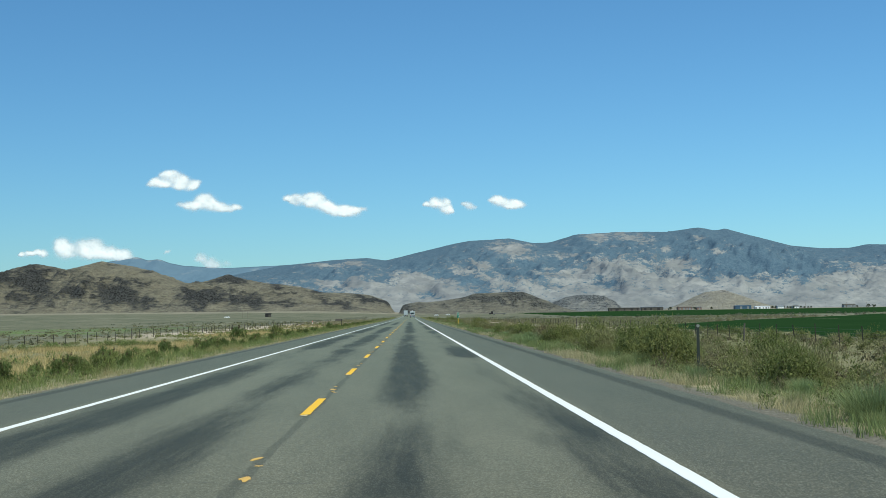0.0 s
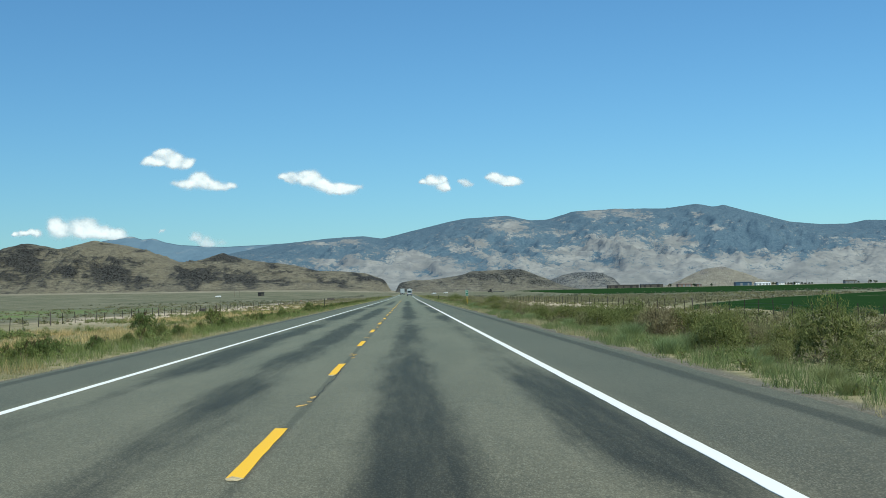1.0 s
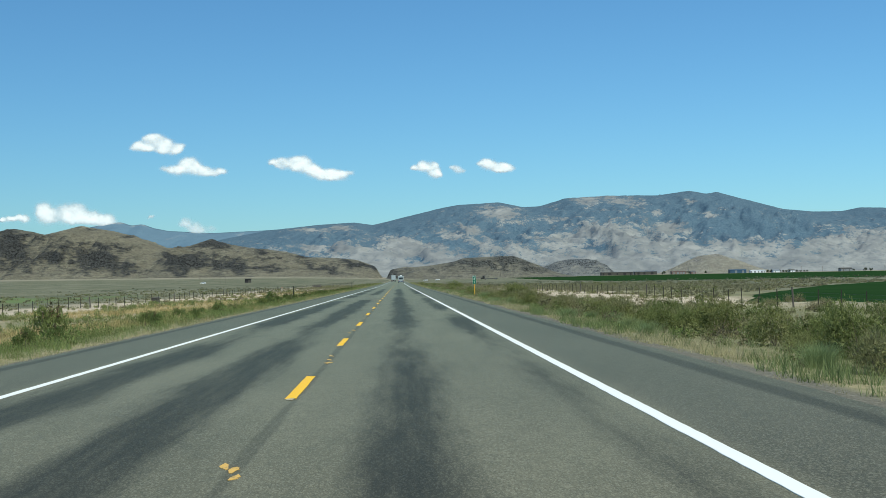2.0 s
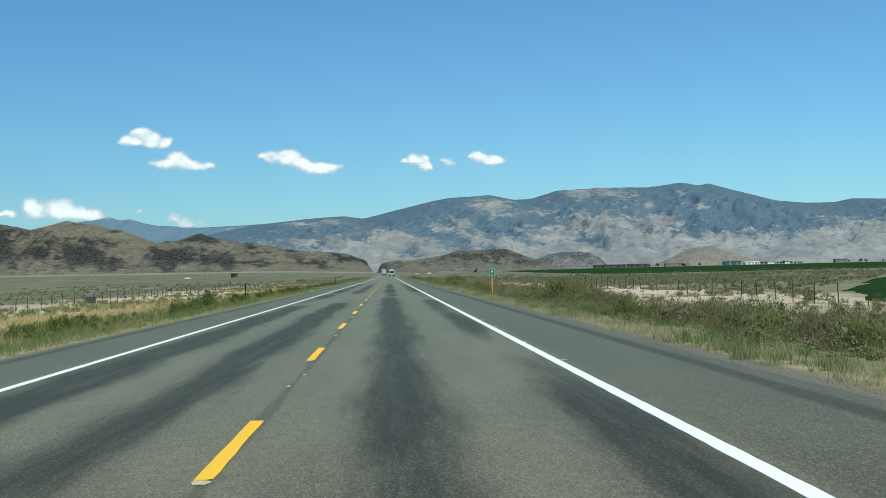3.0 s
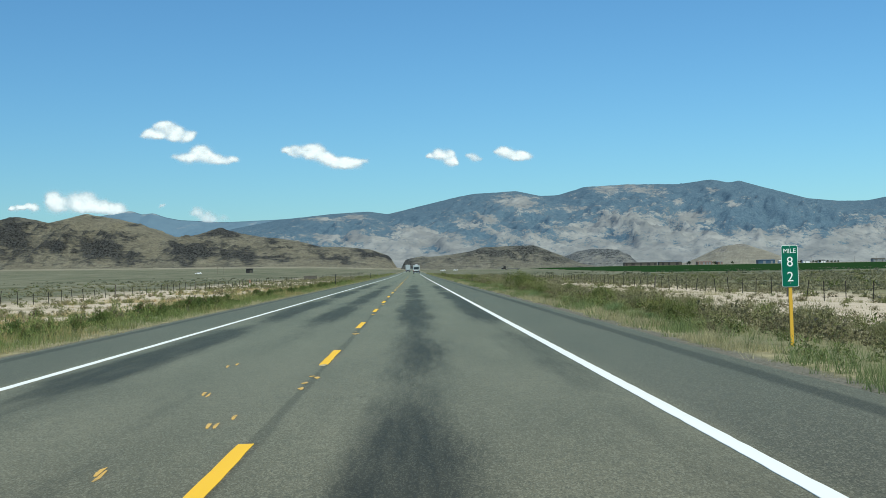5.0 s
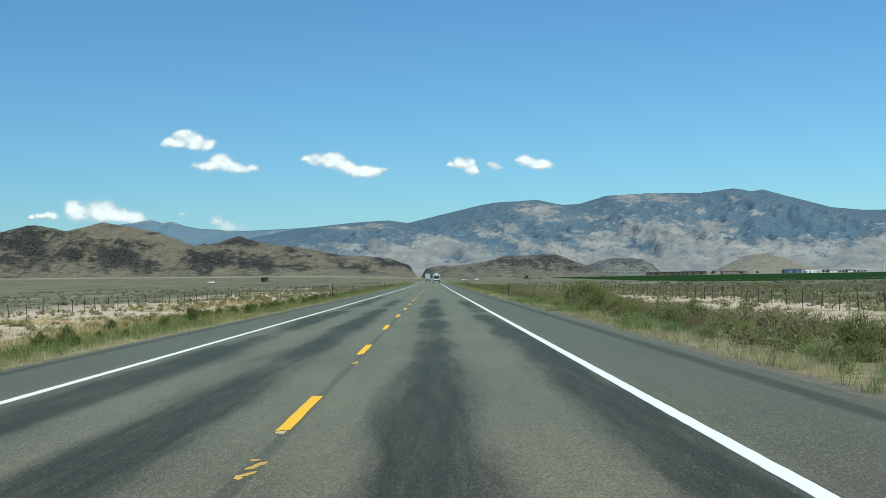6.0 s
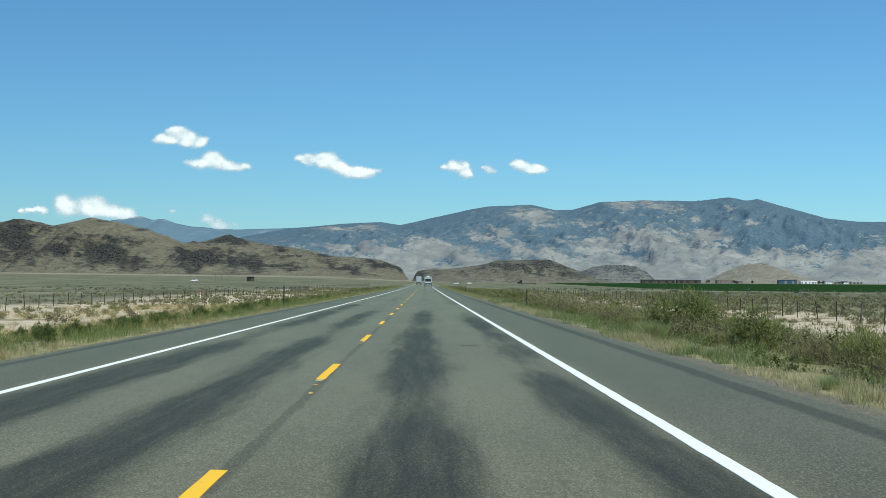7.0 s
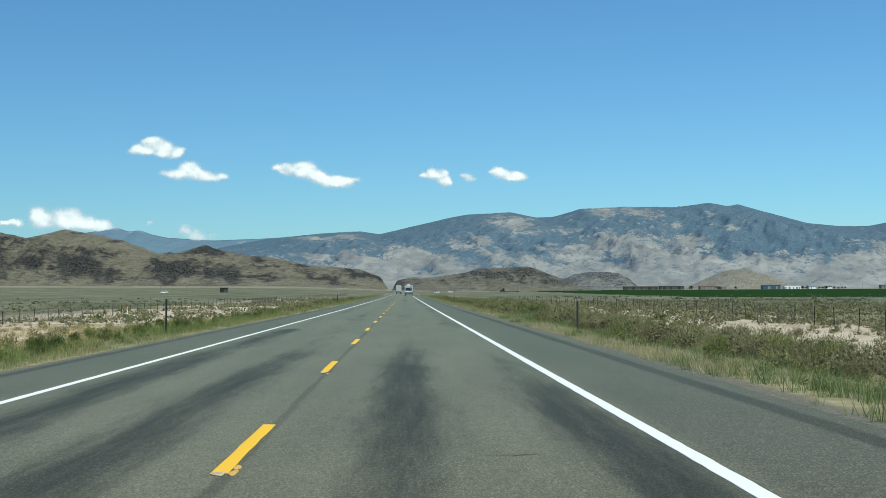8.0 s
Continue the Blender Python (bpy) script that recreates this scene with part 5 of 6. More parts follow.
joined("dry_grass", "short dry grass on the sandy flat", "grass", tuft_shapes(470, 5, 12, 0.22, 0.22, 0.02, 0.6), np.concatenate([scatter(516, -28, -10.5, 215, 350, 1.1, 0.6, 1.3, clumps(4, 0.4, 0.6, 2.0)), scatter(517, 11, 30, 140, 335, 0.8, 0.6, 1.3, clumps(4, 0.4, 0.6, 5.0))]), STRAW)
joined("dry_grass", "distant straw grass strip along the pavement", "grass", coarse_tufts,
       np.concatenate([scatter(509, 6.3, 7.8, 330, 700, 1.6, 0.35, 0.7), scatter(510, -7.2, -5.8, 340, 700, 1.4, 0.4, 0.7)]), STRAW)
joined("green_grass", "distant green verge weeds", "grass", coarse_tufts, np.concatenate([scatter(511, -10, -6.8, 340, 700, 1.5, 0.5, 1.0), scatter(512, 7.4, 9.5, 330, 700, 1.0, 0.4, 0.8)]), GREEN_GRASS)


# ---------------------------------------------------------------- fences
def post_mesh():
    bm = bmesh.new()
    box(bm, -0.028, 0.028, -0.005, 0.005, -0.4, 1.22)
    box(bm, -0.005, 0.005, 0.0051, 0.03, -0.4, 1.22)
    me = bpy.data.meshes.new("post")
    bm.to_mesh(me)
    bm.free()
    me.materials.append(POST_STEEL)
    return me


def wood_post_mesh():
    bm = rod(bmesh.new(), (0, 0, -0.4), (0.01, 0, 1.3), 0.065, 0.058, 7)
    me = bpy.data.meshes.new("brace_post")
    bm.to_mesh(me)
    bm.free()
    me.materials.append(OLD_WOOD)
    return me


POST, WOOD_POST = post_mesh(), wood_post_mesh()


def wire_fence(label, x_at, y0, y1, gap, seed, sunk=0.02):
    rs = random.Random(seed)
    fence = tagged(new("wire_fence"), label, "fence")
    ys = [y0 + gap * k for k in range(int((y1 - y0) / gap) + 1)]
    feet = []
    for k, y in enumerate(ys):
        y += rs.uniform(-0.4, 0.4)
        x = x_at(y)
        z = float(land(x, y))
        wooden = k % 12 == 5
        p = again("brace_post" if wooden else "post", WOOD_POST if wooden else POST, fence, x, y, z - sunk + rs.uniform(-0.06, 0.06), rs.uniform(-0.4, 0.4))
        p.rotation_euler = (rs.gauss(0, 0.035), rs.gauss(0, 0.045), p.rotation_euler[2])
        feet.append((x, y, z))
    for h in (0.3, 0.52, 0.74, 0.96):
        bm = bmesh.new()
        for p, q in zip(feet, feet[1:]):
            rod(bm, (p[0], p[1], p[2] + h), (q[0], q[1], q[2] + h), 0.0045, sides=3)
        part("wire", bm, WIRE, fence)
    return fence


wire_fence("barbed wire fence with thin rusty steel posts", lambda y: 26.0 + 0.006 * (y - 200), 22, 560, 4.2, 1)
wire_fence("barbed wire fence with leaning steel posts on sand", lambda y: -28.3 + 0.004 * (y - 390), 30, 488, 4.0, 2, 0.16)
wire_fence("barbed wire fence beyond the plank corral", lambda y: -27.0, 544, 900, 5.0, 3)


def plank_fence():
    thing = tagged(new("plank_fence"), "dark weathered wooden plank fence panel run", "fence")
    thing.location = (-26.6, 493, 0)
    z = float(land(-26.6, 515))
    for k in range(16):
        part("post", rod(bmesh.new(), (0, 2.93 * k, z - 0.3), (0.02, 2.93 * k, z + 1.3), 0.08, 0.07, 7), OLD_WOOD, thing)
    for k in range(15):
        for h in (0.25, 0.55, 0.85, 1.15):
            part("plank", boxed(0.075, 0.11, 2.93 * k + 0.02, 2.93 * k + 2.91, z + h - 0.075, z + h + 0.075), OLD_WOOD, thing)
    return thing


plank_fence()


# ---------------------------------------------------------------- roadside posts and the mile marker
def delineator():
    d = tagged(new("delineator_post"), "thin dark green steel roadside delineator post", "roadside post", "delineator posts")
    bm = bmesh.new()
    box(bm, -0.035, 0.035, -0.004, 0.004, -0.35, 1.1)
    box(bm, -0.035, -0.027, 0.0041, 0.03, -0.35, 1.1)
    box(bm, 0.027, 0.035, 0.0041, 0.03, -0.35, 1.1)
    part("post", bm, DARK_POST, d)
    part("reflector", rod(bmesh.new(), (0, -0.006, 1.06), (0, -0.016, 1.06), 0.04, sides=16), REFLECTOR, d, "small round white reflector")
    return d


first_post = delineator()
spots = [(8.63, 32.3, -0.02), (-7.84, 177.8, 0.0), (-7.03, 297.9, 0.12), (7.62, 299.2, 0.05), (-7.2, 418.0, 0.05), (7.6, 420.0, 0.05)]
for k, (x, y, dz) in enumerate(spots):
    m = pose(x, y, -0.08 + dz, 1.0 * (-1) ** k, 1.2 * math.sin(3 * k), 4 * math.sin(k) + (180 if x < 0 else 0))
    if k == 0:
        first_post.matrix_basis = m
    else:
        copy_thing(first_post, m)


def letters(name, text, size, x, z, y, material, parent):
    cu = bpy.data.curves.new("text", "FONT")
    cu.body, cu.size, cu.align_x, cu.extrude = text, size, "CENTER", 0.0015
    tmp = new("text", cu)
    me = bpy.data.meshes.new_from_object(tmp.evaluated_get(bpy.context.evaluated_depsgraph_get()))
    bpy.data.objects.remove(tmp)
    me.materials.clear()
    me.materials.append(material)
    ob = new(name, me)
    ob.parent = parent
    ob.matrix_basis = pose(x, y, z, 90, 0, 0)
    return ob


def plate(bm, w, h, r, y0, y1):
    """An upright plate with rounded corners, centred on x = 0, from z = 0."""
    ring = []
    for cx, cz, a0 in ((w / 2 - r, h - r, 0), (-w / 2 + r, h - r, 90), (-w / 2 + r, r, 180), (w / 2 - r, r, 270)):
        ring += [(cx + r * math.cos(radians(a0 + 22.5 * k)), cz + r * math.sin(radians(a0 + 22.5 * k))) for k in range(5)]
    f = [bm.verts.new((x, y0, z)) for x, z in ring]
    b = [bm.verts.new((x, y1, z)) for x, z in ring]
    bm.faces.new(f[::-1]), bm.faces.new(b)
    for k in range(len(f)):
        n = (k + 1) % len(f)
        bm.faces.new((f[k], f[n], b[n], b[k]))
    bmesh.ops.recalc_face_normals(bm, faces=bm.faces)
    return bm


def mile_marker():
    s = tagged(new("mile_marker_sign"), "green mile marker sign on a yellow steel post", "road sign")
    bm = bmesh.new()
    box(bm, -0.03, 0.03, 0.0, 0.006, -0.5, 1.62)
    box(bm, -0.03, -0.024, 0.0061, 0.035, -0.5, 1.62)
    box(bm, 0.024, 0.03, 0.0061, 0.035, -0.5, 1.62)
    part("post", bm, SIGN_POST, s, "yellow painted steel channel post")
    panel = part("panel", plate(bmesh.new(), 0.30, 0.74, 0.035, -0.012, -0.009), SIGN_WHITE, s, "white-edged sign plate")
    face = part("sign_face", plate(bmesh.new(), 0.282, 0.722, 0.028, -0.0165, -0.0125), SIGN_GREEN, panel, "green reflective sheeting")
    panel.location, face.location = (0, 0, 1.03), (0, 0, 0.009)
    letters("lettering", "MILE", 0.115, 0, 0.60, -0.0185, SIGN_WHITE, panel)
    letters("numeral", "8", 0.245, 0, 0.365, -0.0185, SIGN_WHITE, panel)
    letters("numeral", "2", 0.245, 0, 0.10, -0.0185, SIGN_WHITE, panel)
    for z in (1.1, 1.74):
        part("bolt", rod(bmesh.new(), (0, -0.0165, z), (0, -0.023, z), 0.009, sides=8), CHROME, s)
    return s


sign = mile_marker()
sign.matrix_basis = pose(8.0, 180.1, -0.10, 0, -1.0, 3)


def marker_post():
    m = tagged(new("marker_post"), "white fibreglass utility marker post with a red top", "marker post")
    part("post", plate(bmesh.new(), 0.1, 1.5, 0.02, -0.012, 0.012), WHITE, m)
    part("cap", plate(bmesh.new(), 0.106, 0.42, 0.02, -0.016, 0.016), RED, m, "red top band").location = (0, 0, 1.1)
    part("label_plate", boxed(-0.035, 0.035, -0.0165, -0.0125, 0.75, 1.0), RED, m)
    return m


marker_post().matrix_basis = pose(-27.4, 388.7, float(land(-27.4, 388.7)) - 0.05, 0, 1.5, 8) @ Matrix.Scale(0.78, 4)


def utility_box():
    """A squat box on the fence line with a sloping lid."""
    b = tagged(new("utility_box"), "dark brown weathered box beside the wire fence", "utility box")
    part("body", boxed(-0.44, 0.44, -0.32, 0.32, -0.1, 0.62, bevel=0.02), BROWN, b)
    lid = part("lid", boxed(-0.48, 0.48, -0.36, 0.36, 0.0, 0.05, bevel=0.012), OLD_WOOD, b, "grey wooden lid")
    lid.matrix_basis = pose(0, 0, 0.632, 4, 0, 0)
    for x in (-0.36, 0.36):
        part("post", boxed(x - 0.04, x + 0.04, -0.372, -0.324, -0.1, 0.60), OLD_WOOD, b)
    return b


utility_box().matrix_basis = pose(-29.4, 230.7, float(land(-29.4, 230.7)), 0, 0, -12)


# ---------------------------------------------------------------- vehicles
def wheel(parent, x, y, r, w, name="wheel"):
    t = part(name, rod(bmesh.new(), (x - w / 2, y, r), (x + w / 2, y, r), r, sides=20), BLACK, parent)
    side = 1 if x > 0 else -1
    part("rim", rod(bmesh.new(), (x + side * (w / 2 - 0.01), y, r), (x + side * (w / 2 + 0.012), y, r), r * 0.55, sides=14), CHROME, t, "metal rim")
    return t


def motorhome():
    v = tagged(new("motorhome"), "white and grey motorhome driving ahead, seen from behind", "motorhome")
    part("body", boxed(-1.2, 1.2, 0, 7.2, 1.05, 3.2, bevel=0.12), CAMPER, v)
    part("skirt", boxed(-1.18, 1.18, 0.04, 7.1, 0.42, 1.045, bevel=0.04), BLACK, v, "black lower skirt")
    part("rear_window", boxed(-0.95, 0.95, -0.02, 0.02, 1.6, 2.5, bevel=0.015), GLASS, v, "dark tinted rear window")
    part("bumper", boxed(-1.15, 1.15, -0.16, -0.01, 0.5, 0.72, bevel=0.03), CHROME, v)
    part("stripe", boxed(-1.0, 1.0, -0.012, 0.015, 1.3, 1.5), WHITE, v, "white stripe")
    for s in (-1, 1):
        part("tail_light", boxed(s * 1.0 - 0.09, s * 1.0 + 0.09, -0.025, 0.02, 1.1, 1.35, bevel=0.01), TAIL, v, "red tail light")
        for y in (1.9, 5.9):
            wheel(v, s * 1.02, y, 0.4, 0.28)
    for x in (0.55, 0.85):
        part("ladder_rail", rod(bmesh.new(), (x, -0.08, 1.0), (x, -0.08, 3.25), 0.018, sides=6), CHROME, v)
    for z in (1.3, 1.7, 2.1, 2.5, 2.9):
        part("ladder_rung", rod(bmesh.new(), (0.55, -0.08, z), (0.85, -0.08, z), 0.014, sides=6), CHROME, v)
    part("roof_unit", boxed(-0.45, 0.45, 3.0, 4.1, 3.21, 3.47, bevel=0.06), WHITE, v, "white roof air conditioner")
    part("cab", boxed(-1.0, 1.0, 7.21, 8.6, 0.45, 2.0, bevel=0.15), WHITE, v)
    return v


def semi_truck(label, body, trailer, flat=False):
    v = tagged(new("semi_truck"), label, "truck")
    if flat:
        part("flatbed", boxed(-1.25, 1.25, 0, 13, 1.1, 1.35, bevel=0.03), trailer, v)
    else:
        part("trailer", boxed(-1.28, 1.28, 0, 14, 1.15, 4.1, bevel=0.04), trailer, v)
        for s in (-1, 1):
            part("rear_door", boxed(s * 0.62 - 0.6, s * 0.62 + 0.6, -0.035, -0.002, 1.25, 4.0, bevel=0.01), trailer, v)
    part("underride_bar", boxed(-1.2, 1.2, -0.05, 0.06, 0.45, 0.6), GREY, v)
    part("cab", boxed(-1.2, 1.2, 14.6, 17.0, 0.9, 3.6, bevel=0.2), body, v)
    part("sleeper_fairing", boxed(-1.1, 1.1, 14.7, 16.2, 3.58, 4.0, bevel=0.15), body, v)
    part("hood", boxed(-1.0, 1.0, 17.01, 19.0, 0.8, 2.1, bevel=0.25), body, v)
    part("windshield", boxed(-1.0, 1.0, 16.98, 17.03, 2.3, 3.2, bevel=0.02), GLASS, v)
    part("frame_rails", boxed(-0.45, 0.45, 0.4, 18.6, 0.72, 1.09), BLACK, v)
    for s in (-1, 1):
        part("tail_light", boxed(s * 1.05 - 0.1, s * 1.05 + 0.1, -0.06, -0.04, 0.95, 1.1), TAIL, v)
        part("exhaust_stack", rod(bmesh.new(), (s * 1.15, 14.45, 1.0), (s * 1.15, 14.45, 4.2), 0.07, sides=10), CHROME, v)
        for y in (1.6, 2.9, 13.2, 14.4, 18.0):
            wheel(v, s * 1.02, y, 0.52, 0.4)
    return v


def car(label, colour, group=""):
    c = tagged(new("car"), label, "car", group)
    bm = bmesh.new()
    box(bm, -0.9, 0.9, 0, 4.5, 0.35, 0.95, bevel=0.12)
    part("body", bm, colour, c)
    bm = boxed(-0.78, 0.78, 0.5, 3.2, 0.94, 1.5, bevel=0.16)
    part("cabin", bm, colour, c)
    part("rear_window", boxed(-0.62, 0.62, 0.485, 0.52, 1.05, 1.38, bevel=0.01), GLASS, c)
    for s in (-1, 1):
        part("side_window", boxed(s * 0.775 - 0.012, s * 0.775 + 0.012, 0.9, 2.9, 1.06, 1.38, bevel=0.008), GLASS, c)
        part("tail_light", boxed(s * 0.72 - 0.12, s * 0.72 + 0.12, -0.02, 0.03, 0.68, 0.82), TAIL, c)
        for y in (0.85, 3.6):
            wheel(c, s * 0.8, y, 0.33, 0.22)
    return c


def on_road(x, y, yaw=0.0):
    return pose(x, y, float(rise(0, y)) + 0.002, 0, 0, yaw)


def on_land(x, y, yaw=0.0, dz=0.0):
    return pose(x, y, float(land(x, y)) + dz, 0, 0, yaw)


motorhome().matrix_basis = on_road(2.4, 645)
semi_truck("white semi truck with a box trailer far down the road", WHITE, CAMPER).matrix_basis = on_road(-1.7, 880, 0.6)
car("small white car far ahead in the oncoming lane", WHITE).matrix_basis = on_road(-1.9, 1130, 180)
white_car = car("white car parked on the open plain", WHITE)
white_car.matrix_basis = on_land(-143, 1059, 90)
copy_thing(white_car, on_land(31.3, 1400, 75))["label"] = "white car standing beside the far road"
copy_thing(white_car, on_land(44.8, 1450, 95))["label"] = "white car on a side track"
semi_truck("dark semi truck with a low flatbed trailer", BLACK, GREY, True).matrix_basis = on_land(110, 1500, 92)


# ---------------------------------------------------------------- far buildings, poles and trees
def building(name, label, category, w, d, h, wall, roof, ridge=1.0, openings=0, group=""):
    """A low farm building, front towards the road: walls, roof, doors and windows."""
    b = tagged(new(name), label, category, group)
    part("wall", boxed(-w / 2, w / 2, 0, d, -1.0, h), wall, b)
    bm = bmesh.new()
    o = 0.6
    pts = [(-w / 2 - o, -o, h), (w / 2 + o, -o, h), (w / 2 + o, d + o, h), (-w / 2 - o, d + o, h), (-w / 2 - o, d / 2, h + ridge), (w / 2 + o, d / 2, h + ridge)]
    top = [bm.verts.new(p) for p in pts]
    for f in ((0, 1, 5, 4), (2, 3, 4, 5), (0, 4, 3), (1, 2, 5), (3, 2, 1, 0)):
        bm.faces.new([top[i] for i in f])
    part("roof", bm, roof, b)
    for k in range(openings):
        x = -w / 2 + w * (k + 0.5 + 0.22 * math.sin(5.1 * k + w)) / openings
        wide = min(2.2 + 1.2 * math.sin(3.3 * k + h), 0.3 * w / openings)
        if category != "house":
            # sheds get black panels on the wall, painting the shade of open bays
            part("bay_shade_panel" if category == "shed" else "door", boxed(x - wide, x + wide, -0.06, -0.005, -0.5, h * 0.8), BLACK if category == "shed" else GREY, b)
        elif k % 3 == 1:
            part("door", boxed(x - wide * 0.5, x + wide * 0.5, -0.06, -0.005, -0.5, h * 0.78), BROWN, b)
        else:
            win = part("window", boxed(x - wide * 0.5, x + wide * 0.5, -0.08, -0.005, h * 0.45, h * 0.75), WHITE, b, "white window frame")
            part("pane", boxed(x - wide * 0.4, x + wide * 0.4, -0.1, -0.081, h * 0.48, h * 0.72), GLASS, win)
    return b


GROUP = "farmstead beyond the field"
for name, label, cat, bear, y, w, h, wall, roof, ridge, n in (
        ("hay_shed", "long low dark brown open hay shed", "shed", 0.171, 2640, 62, 5.2, BROWN, BROWN, 1.2, 5),
        ("hay_shed", "low brown hay shed with a flat roof", "shed", 0.1935, 2655, 44, 6.4, BROWN, GREY, 0.8, 3),
        ("storage_barn", "rust-red storage barn beyond the field", "barn", 0.2195, 2690, 28, 5.2, RUST, RUST, 1.0, 4),
        ("storage_barn", "small rust-red barn beside the storage barn", "barn", 0.231, 2700, 9, 4.5, RUST, GREY, 0.8, 1),
        ("warehouse", "blue metal farm warehouse", "warehouse", 0.2663, 2700, 33, 6.4, ROOF_BLUE, ROOF_BLUE, 1.0, 2),
        ("farm_building", "long low white farm building beyond the field", "farm building", 0.282, 2705, 30, 4.4, WHITE, WHITE, 1.4, 5),
        ("farm_house", "white farm house among trees", "house", 0.2965, 2720, 13, 4.2, WHITE, GREY, 2.0, 4),
        ("farm_house", "grey farm house with dark windows", "house", 0.352, 2740, 24, 5.0, GREY, BROWN, 2.2, 6),
        ("farm_house", "small pale farm house near the poles", "house", 0.309, 2735, 10, 3.8, WHITE, BROWN, 1.8, 3)):
    x = 1.3 + bear * (y - 126)
    building(name, label, cat, w, 16, h, wall, roof, ridge, n, GROUP).matrix_basis = on_land(x, y, 0, 0.1)
shed = building("livestock_shed", "dark wooden livestock shed on the open plain", "shed", 4.8, 4.0, 3.0, BROWN, POST_STEEL, 0.35, 1)
shed.matrix_basis = on_land(-124.0, 1166, 0, 0.1)


def far_tree(seed, high):
    rs = np.random.RandomState(seed)
    t = tagged(new("tree"), "dark rounded shade tree at the farmstead", "tree", "trees round the farmstead")
    bm = rod(bmesh.new(), (0, 0, -0.5), (0.1, 0, high * 0.55), 0.28, 0.12, 7)
    for k in range(5):
        a = 1.26 * k + rs.rand()
        rod(bm, (0.05, 0, high * (0.3 + 0.04 * k)), (high * 0.28 * math.cos(a), high * 0.28 * math.sin(a), high * (0.6 + 0.06 * k)), 0.1, 0.03, 5)
    part("trunk", bm, TWIG, t)
    c = lobes(rs, 14, high * 1.0, high * 0.95)
    v, f = leaves(rs, c, high * 0.24, 520, 0.9, 0.7, 0.2)
    new("crown", tri_mesh("crown", v, f, TREE_LEAVES)).parent = t
    return t


kinds = [far_tree(600 + k, 7.0 + k) for k in range(3)]
rs = np.random.RandomState(77)
rows = [0.2895, 0.2925, 0.295, 0.299, 0.3015, 0.304, 0.3065, 0.3125, 0.3155, 0.3185, 0.3205, 0.347, 0.3575, 0.367, 0.371, 0.385, 0.2075, 0.2265, 0.2405, 0.285]
for k, bear in enumerate(rows):
    y = 2725 + 60 * rs.rand()
    m = on_land(1.3 + bear * (y - 126), y, rs.uniform(0, 360), 0.05)
    t = kinds[k] if k < 3 else copy_thing(kinds[k % 3], m)
    t.matrix_basis = m @ Matrix.Scale(rs.uniform(0.55, 0.95), 4)


def utility_pole():
    p = tagged(new("utility_pole"), "wooden utility pole with a crossarm", "utility pole", "far utility poles")
    part("pole", rod(bmesh.new(), (0, 0, -0.5), (0, 0, 11), 0.22, 0.16, 8), CONCRETE, p)
    part("crossarm", boxed(-1.2, 1.2, -0.08, 0.08, 10.0, 10.2), CONCRETE, p)
    for x in (-1.05, 0.45, 1.05):
        part("insulator", rod(bmesh.new(), (x, 0, 10.2), (x, 0, 10.45), 0.07, sides=6), GREY, p)
    return p


pole = utility_pole()
for k in range(9):
    m = on_land(1.3 + (0.30 + 0.0165 * k) * 2560, 2686, 10)
    if k == 0:
        pole.matrix_basis = m
    else:
        copy_thing(pole, m)
pole2 = utility_pole()
pole2["label"] = "short dark wooden pole on the plain"
pole2["group"] = "short poles on the plain"
pole2.matrix_basis = on_land(-148, 1062, 20) @ Matrix.Scale(0.42, 4)
for x, y in ((-136, 1085), (-132.5, 1088)):
    copy_thing(pole2, on_land(x, y, 20))

# ---------------------------------------------------------------- stones on the verge
def stones(label, seed, rows, material):
    rs = np.random.RandomState(seed)
    bm = bmesh.new()
    bmesh.ops.create_icosphere(bm, subdivisions=1, radius=1)
    v = np.array([q.co[:] for q in bm.verts])
    t = np.array([[q.index for q in f.verts] for f in bm.faces])
    bm.free()
    shapes = [(v * rs.uniform(0.7, 1.25, (len(v), 1)) * (1, 0.8, 0.6), t) for _ in range(6)]
    return joined("gravel", label, "gravel", shapes, rows, material)


stones("loose grey gravel along the pavement edge", 701, np.concatenate([scatter(702, 5.97, 6.7, 5, 200, 6, 0.010, 0.034), scatter(704, 5.97, 6.7, 200, 330, 8, 0.010, 0.034), scatter(703, -6.1, -5.5, 10, 300, 5, 0.010, 0.03)]), STONE)
stones("pale stones scattered on the sandy verge", 705, np.concatenate([scatter(706, 7, 30, 10, 330, 0.05, 0.02, 0.07), scatter(707, -30, -7, 20, 330, 0.04, 0.02, 0.07)]), STONE)


